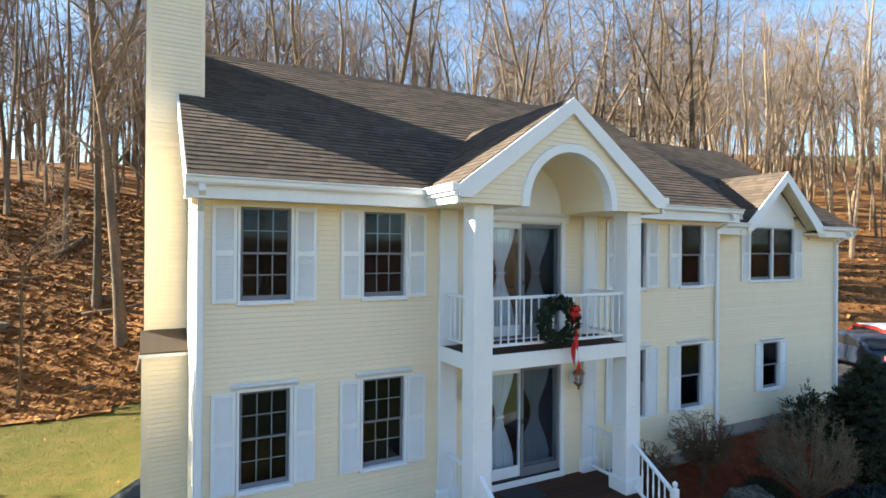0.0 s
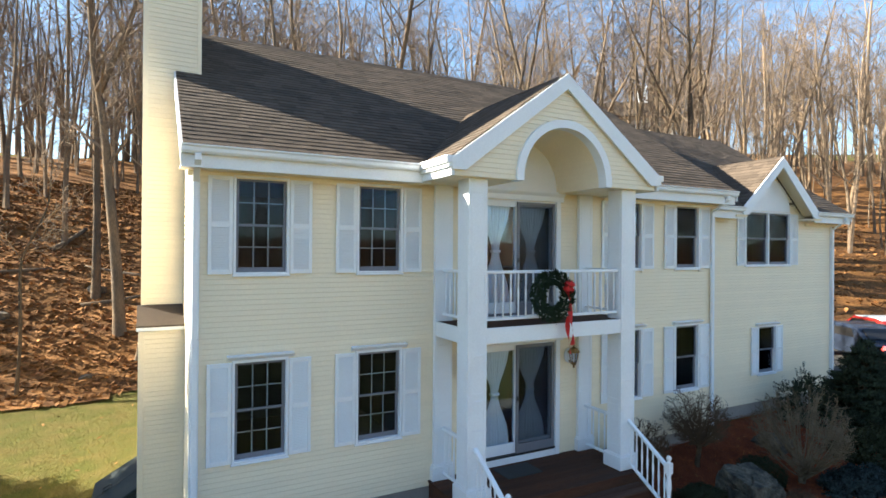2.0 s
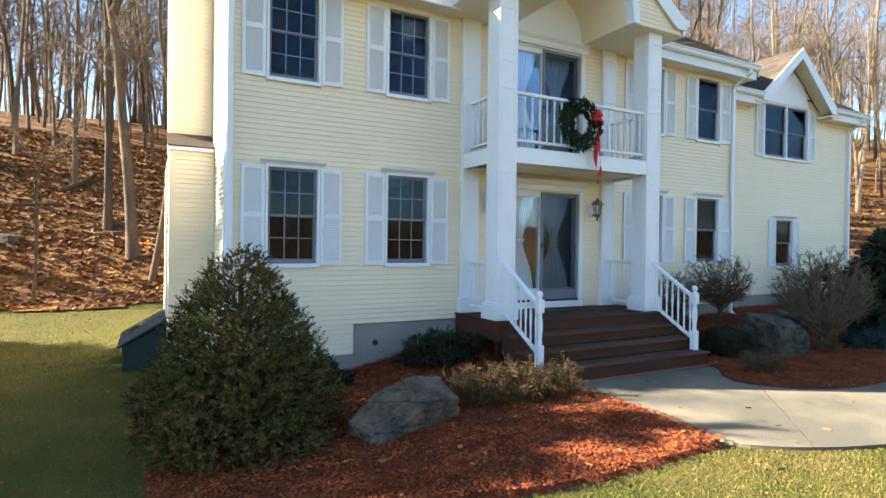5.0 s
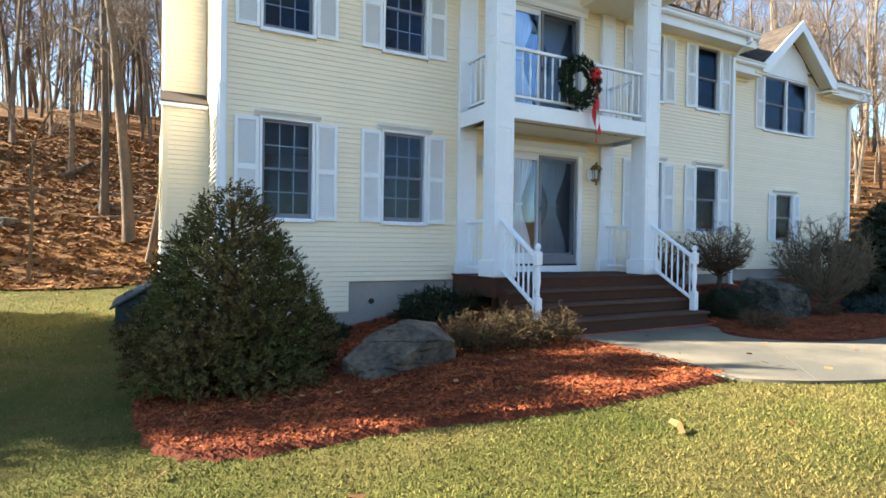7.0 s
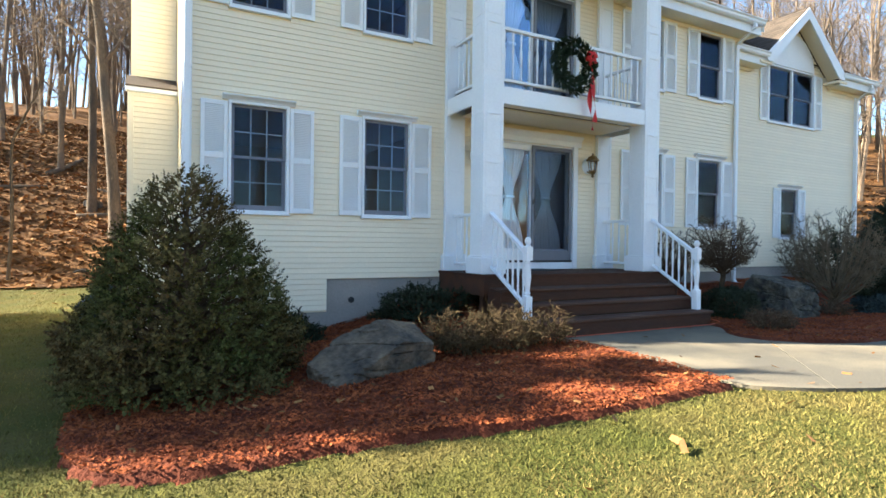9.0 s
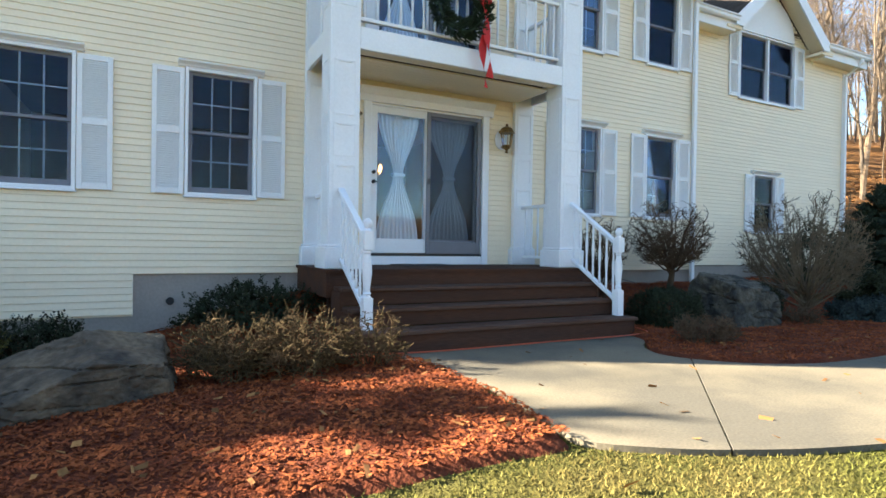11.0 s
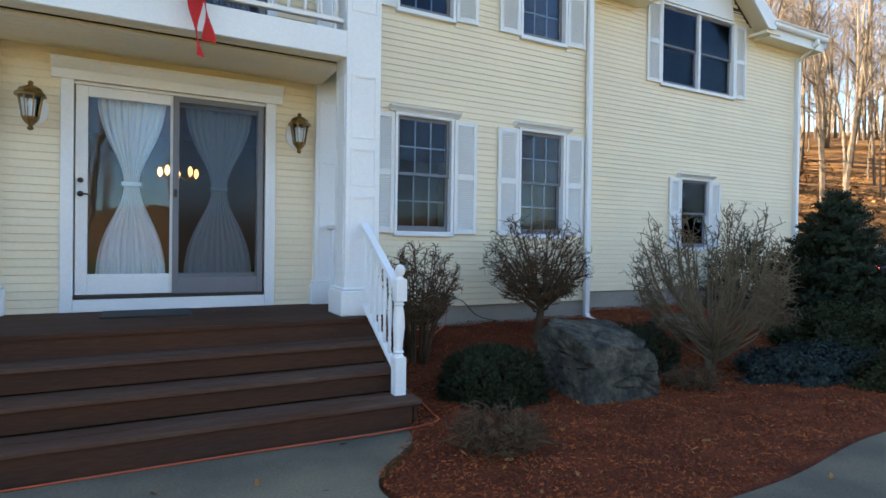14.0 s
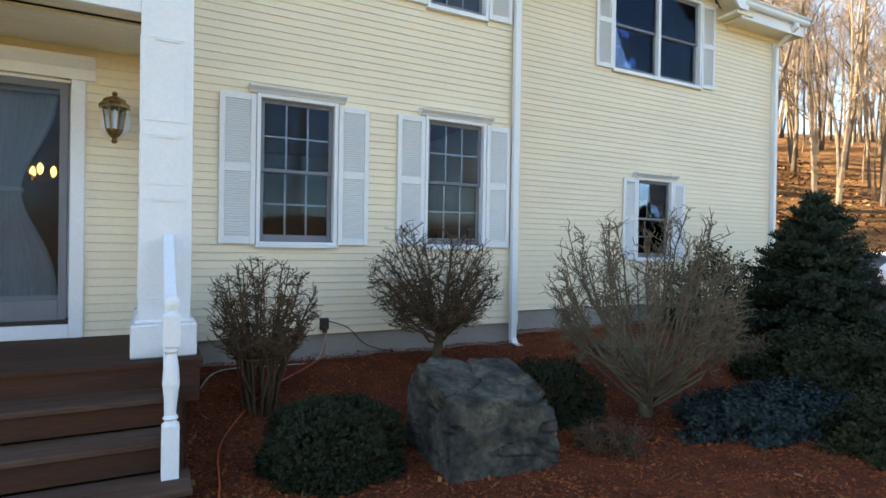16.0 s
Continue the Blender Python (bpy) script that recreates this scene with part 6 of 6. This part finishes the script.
# ---- boulders ----
def boulder(name, label, x, y, size, mat, seed, faces, turn=0.0, chip=(1.10, 1.30)):
    """A rock split along flat faces (normal, offset), with chipped edges and layered sides."""
    rnd = random.Random(seed)
    bm = bmesh.new()
    bmesh.ops.create_icosphere(bm, subdivisions=6 if size[0] > 0.45 else 4, radius=1.6)
    planes = [(Vector(f[:3]).normalized(), f[3]) for f in faces]
    for k in range(8):
        d = Vector((rnd.gauss(0, 1), rnd.gauss(0, 1), rnd.gauss(0.2, 0.8))).normalized()
        planes.append((d, rnd.uniform(*chip)))
    for v in bm.verts:
        d0 = v.co.normalized()
        r = 1.4
        for d, c in planes:
            k = d0.dot(d)
            if k > 0.05:
                r = min(r, c / k)
        p = d0 * r
        big, small = noise.noise(p * 1.8 + Vector((seed, 0, 0))), noise.noise(p * 6.5 + Vector((seed, 3, 0)))
        p *= 1 + 0.04 * big + 0.035 * small + 0.022 * noise.noise(p * 17)
        crack = abs(noise.noise(Vector((p.x * 0.7, p.y * 0.7, p.z * 3.2)) + Vector((seed, 9, 0))))
        p *= 1 - 0.10 * max(0.0, 1 - crack / 0.045)
        v.co = Vector((p.x * size[0], p.y * size[1], p.z * size[2]))
    me = bpy.data.meshes.new(name)
    bm.to_mesh(me)
    bm.free()
    me.materials.append(mat)
    ob = new(name, me)
    ob.matrix_basis = pose(x, y, land(x, y) + size[2] * 0.45, 0, 0, turn)
    return tagged(ob, label, "boulder", "garden boulders")


BLOCK = [(0.10, -0.20, 1, 0.80), (0.05, -1, 0.06, 0.84), (-1, -0.1, 0.02, 0.84), (1, 0.0, 0.10, 0.84), (0, 1, 0.1, 0.9), (0, 0, -1, 0.9), (0.7, -0.5, 0.7, 1.06)]
RIDGE = [(-0.60, -0.25, 0.85, 0.52), (0.30, -0.35, 0.95, 0.62), (0.95, -0.25, 0.2, 0.80), (0.05, -1, -0.15, 0.74), (0.1, 0.8, 0.6, 0.7), (0, 0, -1, 0.9), (-1, 0, 0, 1.15)]
boulder("boulder", "large grey lichened boulder standing in the mulch", 10.95, -2.15, (0.53, 0.44, 0.50), ROCK, 61, BLOCK, -8, (1.22, 1.36))
boulder("boulder", "wide grey and tan boulder lying in the mulch bed", 3.35, -2.70, (0.66, 0.42, 0.42), TANROCK, 62, RIDGE, 18, (0.88, 1.12))
boulder("boulder", "flat tan stone by the foot of the grey shrub", 13.9, -0.75, (0.50, 0.35, 0.16), TANROCK, 63, BLOCK, 10)
for k, (sx, sy, sz) in enumerate(((-0.80, 15.1, 0.24), (-4.2, 19.5, 0.40), (2.0, 16.8, 0.35), (-1.0, 22.0, 0.42), (-6.0, 17.5, 0.35))):
    boulder("field_stone", "pale stone among the fallen leaves", sx, sy, (sz, sz * 0.8, sz * 0.55), TANROCK, 70 + k, BLOCK if k % 2 else RIDGE, 40 * k)


def fallen_log(x, y, ang, ln, r):
    s = Shape()
    d = Vector((math.cos(ang), math.sin(ang), 0))
    pts = []
    for k in range(6):
        p = Vector((x, y, 0)) + d * (k / 5 * ln)
        pts.append((p.x, p.y, land(p.x, p.y) + r * 0.8))
    s.tube(pts, [r * (1 - 0.08 * k) for k in range(6)], 8)
    solid("fallen_log", s, BARK, "weathered log lying on the leafy slope", "log", "fallen logs", smooth=True)


fallen_log(-3.4, 27.5, 1.2, 3.4, 0.16)
fallen_log(-1.5, 20.5, 0.3, 2.6, 0.11)
fallen_log(-7.0, 24.0, 0.1, 4.0, 0.13)
fallen_log(1.0, 23.5, 2.7, 3.0, 0.10)


# ---- small loose stuff on the ground ----
def chips(name, label, poly, x0, x1, y0, y1, n, mat, seed, size, category, lift=0.05, ok=None, flat=0.5, height=land):
    rnd = random.Random(seed)
    s = Shape()
    made = 0
    while made < n:
        x, y = rnd.uniform(x0, x1), rnd.uniform(y0, y1)
        made += 1
        if (poly and not in_poly(x, y, poly)) or (ok and not ok(x, y)):
            continue
        z = height(x, y) + lift
        a = rnd.random() * 6.283
        L, W = size * rnd.uniform(0.5, 1.4), size * rnd.uniform(0.2, 0.5)
        ux = Vector((math.cos(a), math.sin(a), rnd.gauss(0, flat * 0.5)))
        uy = Vector((-math.sin(a), math.cos(a), rnd.gauss(0, flat)))
        c = Vector((x, y, z))
        s.add([c - ux * L - uy * W, c + ux * L - uy * W * 0.7, c + ux * L * 0.9 + uy * W + Vector((0, 0, 0.004)), c - ux * L * 0.8 + uy * W], [(0, 1, 2, 3)])
    return solid(name, s, mat, label, category, kind="stuff")


chips("mulch_chips", "loose red-brown bark chips", bed_left, 0.6, 5.9, -5.0, 0.1, 60000, CHIP, 81, 0.016, "mulch", 0.055, height=bed_height)
chips("mulch_chips", "loose red-brown bark chips", bed_right, 8.1, 17.0, -4.4, 0.7, 70000, CHIP, 82, 0.012, "mulch", 0.055, height=bed_height)
chips("fallen_leaves", "dry brown oak leaves in the mulch", bed_right, 8.1, 17.0, -4.4, 0.7, 380, LEAF, 83, 0.028, "leaves", 0.065, height=bed_height)
chips("fallen_leaves", "dry brown oak leaves in the mulch", bed_left, 0.6, 5.9, -5.0, 0.1, 300, LEAF, 84, 0.030, "leaves", 0.065, height=bed_height)
on_lawn = lambda x, y: not in_poly(x, y, bed_left) and not in_poly(x, y, outline) and not in_poly(x, y, bed_right)
chips("fallen_leaves", "scattered dry leaves on the lawn", None, -8, 14, -9, 12, 420, LEAF, 85, 0.05, "leaves", 0.02, ok=on_lawn)
chips("fallen_leaves", "thick brown leaf litter on the slope", None, -16, 9, 12.5, 40, 26000, LEAF, 86, 0.12, "leaves", 0.08, ok=litter_edge, flat=0.7)
chips("fallen_leaves", "brown leaf litter on the slope beyond the driveway", None, 26, 60, 4, 40, 9000, LEAF, 87, 0.16, "leaves", 0.08, ok=litter_edge, flat=0.7)
chips("fallen_leaves", "a few dry leaves on the path", outline, 5.8, 13, -6.2, -2.4, 60, LEAF, 88, 0.03, "leaves", 0.006, height=lambda x, y: PATH_Z)


def blades(name, label, x0, x1, y0, y1, n, seed, h, ok):
    rnd = random.Random(seed)
    s = Shape()
    for _ in range(n):
        x, y = rnd.uniform(x0, x1), rnd.uniform(y0, y1)
        if not ok(x, y):
            continue
        z = land(x, y) - 0.022
        a = rnd.random() * 6.283
        w = rnd.uniform(0.003, 0.006)
        hh = h * rnd.uniform(0.5, 1.3)
        lx, ly = rnd.gauss(0, 0.6) * hh, rnd.gauss(0, 0.6) * hh
        c, d = math.cos(a) * w, math.sin(a) * w
        s.v += [(x - c, y - d, z), (x + c, y + d, z), (x + lx, y + ly, z + hh)]
        k = len(s.v)
        s.f.append((k - 3, k - 2, k - 1))
    return solid(name, s, BLADE, label, "grass", kind="stuff")


blades("grass", "short winter grass blades of the lawn", -2.5, 9.5, -7.8, -3.2, 150000, 91, 0.024, on_lawn)
blades("grass", "short winter grass blades beside the house", -7, 1.2, -3.5, 13.5, 60000, 92, 0.035, on_lawn)


# ---- things round the house ----
hatch = thing("cellar_hatch", "dark green sloping steel cellar hatch beside the chimney", "cellar hatch")
zg = land(0.5, 2.8) - 0.03
part("side_wall", Shape().prism([(0.30, zg), (0.97, zg), (0.97, 0.82), (0.30, 0.44)], 2.45, 2.53), PLASTIC, hatch, bevel=0.008)
part("side_wall", Shape().prism([(0.30, zg), (0.97, zg), (0.97, 0.82), (0.30, 0.44)], 4.02, 4.10), PLASTIC, hatch, bevel=0.008)
part("front_panel", Shape().box(0.30, 0.36, 2.531, 4.019, zg, 0.44), PLASTIC, hatch, bevel=0.008)
for ya, yb in ((2.40, 3.265), (3.275, 4.15)):
    leaf = part("door", Shape().prism([(0.22, 0.41), (0.97, 0.85), (0.97, 0.90), (0.22, 0.46)], ya, yb), PLASTIC, hatch, "dark green sloping steel leaf", bevel=0.012)
    ym = yb - 0.08 if ya < 3 else ya + 0.08
    part("handle", Shape().tube([(0.42, ym, 0.57), (0.40, ym, 0.61), (0.52, ym, 0.68), (0.54, ym, 0.65)], [0.010] * 4, 6), BLACK, leaf, smooth=True)

# outlet with cords
outlet = thing("outlet_box", "black outdoor outlet with plugged cords on the wall", "outlet")
part("cover", Shape().box(10.28, 10.37, -0.055, -0.002, 1.03, 1.15), BLACK, outlet, bevel=0.008)
part("plug", Shape().box(10.30, 10.34, -0.10, -0.056, 1.00, 1.05), BLACK, outlet, bevel=0.006)
cord = Shape()
cord.tube(rounded([(10.36, -0.07, 1.12), (10.55, -0.12, 1.05), (10.75, -0.16, 0.86), (11.1, -0.2, land(11.1, -0.2) + 0.07)]), [0.006] * 16, 6)
solid("cable", cord, BLACK, "black cable from the outlet to the ground", "cable", smooth=True)
for pts, m, lab in (([(10.32, -0.09, 1.0), (10.28, -0.16, 0.8), (10.05, -0.4, land(10, -0.4) + 0.07), (9.6, -0.75, land(9.6, -0.75) + 0.07), (9.2, -1.3, land(9.2, -1.3) + 0.07), (9.1, -2.1, land(9.1, -2.1) + 0.075), (8.95, -2.36, 0.34), (7.6, -2.33, 0.325), (6.2, -2.34, 0.325), (5.5, -2.40, 0.36), (5.2, -2.3, land(5.2, -2.3) + 0.08), (4.9, -1.9, land(4.9, -1.9) + 0.09)], CORD, "orange extension cord along the foot of the steps"),
                    ([(10.33, -0.09, 1.0), (10.2, -0.2, 0.75), (9.9, -0.3, land(9.9, -0.3) + 0.07), (9.3, -0.3, land(9.3, -0.3) + 0.07), (9.1, -0.6, land(9.1, -0.6) + 0.07)], GREYCORD, "thin grey cord behind the bare shrub")):
    line_pts = rounded(pts)
    solid("extension_cord", Shape().tube(line_pts, [0.007] * len(line_pts), 6), m, lab, "cord", smooth=True)


# parked cars at the end of the driveway
def car(label, x, y, turn, paint, roof_paint, spare):
    c = thing("car", label, "car", "parked cars")
    prof = [(-2.2, 0.35), (-2.25, 0.75), (-2.1, 0.98), (-1.5, 1.05), (-1.0, 1.50), (-0.4, 1.60), (0.9, 1.58), (1.7, 1.10), (2.15, 1.02), (2.25, 0.7), (2.2, 0.35)]
    body = part("body", Shape().prism(prof, -0.85, 0.85), paint, c, bevel=0.06)
    part("roof", Shape().prism([(-0.95, 1.52), (-0.4, 1.62), (0.9, 1.60), (1.1, 1.51)], -0.74, 0.74), roof_paint, c, bevel=0.03)
    part("rear_window", Shape().prism([(-1.46, 1.09), (-1.06, 1.47), (-1.10, 1.50), (-1.50, 1.12)], -0.66, 0.66), BLACK, body)
    for sy in (-0.856, 0.846):
        part("side_window", Shape().prism([(-0.9, 1.10), (-0.7, 1.46), (0.85, 1.46), (1.4, 1.10)], sy, sy + 0.01), BLACK, body)
    for sy in (-0.7, 0.5):
        part("tail_lamp", Shape().box(-2.28, -2.2, sy, sy + 0.2, 0.78, 0.95), LAMPRED, c, "red tail lamp", bevel=0.02)
    for wx in (-1.4, 1.4):
        for sy in (-0.78, 0.78):
            wheel = part("wheel", Shape().tube([(wx, sy - 0.11, 0.33), (wx, sy + 0.11, 0.33)], [0.33, 0.33], 18), RUBBER, c)
            part("rim", Shape().tube([(wx, sy - 0.12, 0.33), (wx, sy + 0.12, 0.33)], [0.20, 0.20], 14), WHITE, wheel)
    if spare:
        part("spare_wheel", Shape().tube([(-2.30, 0.0, 0.95), (-2.48, 0.0, 0.95)], [0.36, 0.34], 18), SHUTTER, c, "pale covered spare wheel", bevel=0.02)
    c.matrix_basis = pose(x, y, land(x, y) + 0.03, 0, 0, turn)


car("dark red car with a snowy white roof on the driveway", 32.8, 5.4, 60, CARRED, CARWHITE, False)
car("dark blue off-road car with a covered spare wheel", 29.0, 4.6, 60, CARBLUE, CARBLUE, True)

# a neighbour's house up the hill, behind the trees
nb = thing("house", "pale hillside house with a white chimney behind the trees", "house")
hx, hy = 62.0, 52.0
hz = land(hx, hy) - 1.0
part("wall", Shape().box(-7, 7, -4, 4, 0, 7.5).prism([(-4, 7.5), (4, 7.5), (0, 10.2)], -7, 7, "x"), SIDING, nb)
rf = Shape()
for sg in (-1, 1):
    rf.add([(-7.4, sg * 4.5, 7.3), (7.4, sg * 4.5, 7.3), (7.4, 0, 10.45), (-7.4, 0, 10.45), (-7.4, sg * 4.5, 7.1), (7.4, sg * 4.5, 7.1), (7.4, 0, 10.2), (-7.4, 0, 10.2)], [(0, 1, 2, 3), (7, 6, 5, 4), (0, 4, 5, 1), (1, 5, 6, 2), (3, 2, 6, 7), (0, 3, 7, 4)])
hr = part("roof", rf, SHINGLE, nb)
part("chimney", Shape().box(3.0, 4.2, -0.7, 0.7, 8.8, 12.4), WHITE, hr, "white chimney", bevel=0.05)
for wx in (-5, -2, 1.5, 4.5):
    for wz in (1.5, 4.6):
        wf = part("window", frame_shape(wx - 0.6, wx + 0.6, wz, wz + 1.6, -4.06, -3.99, 0.1, 0.1, 0.1, 0.1), WHITE, nb)
        part("pane", Shape().box(wx - 0.5, wx + 0.5, -4.03, -4.01, wz + 0.1, wz + 1.5), BLACK, wf)
nb.matrix_basis = pose(hx, hy, hz, 0, 0, -38)
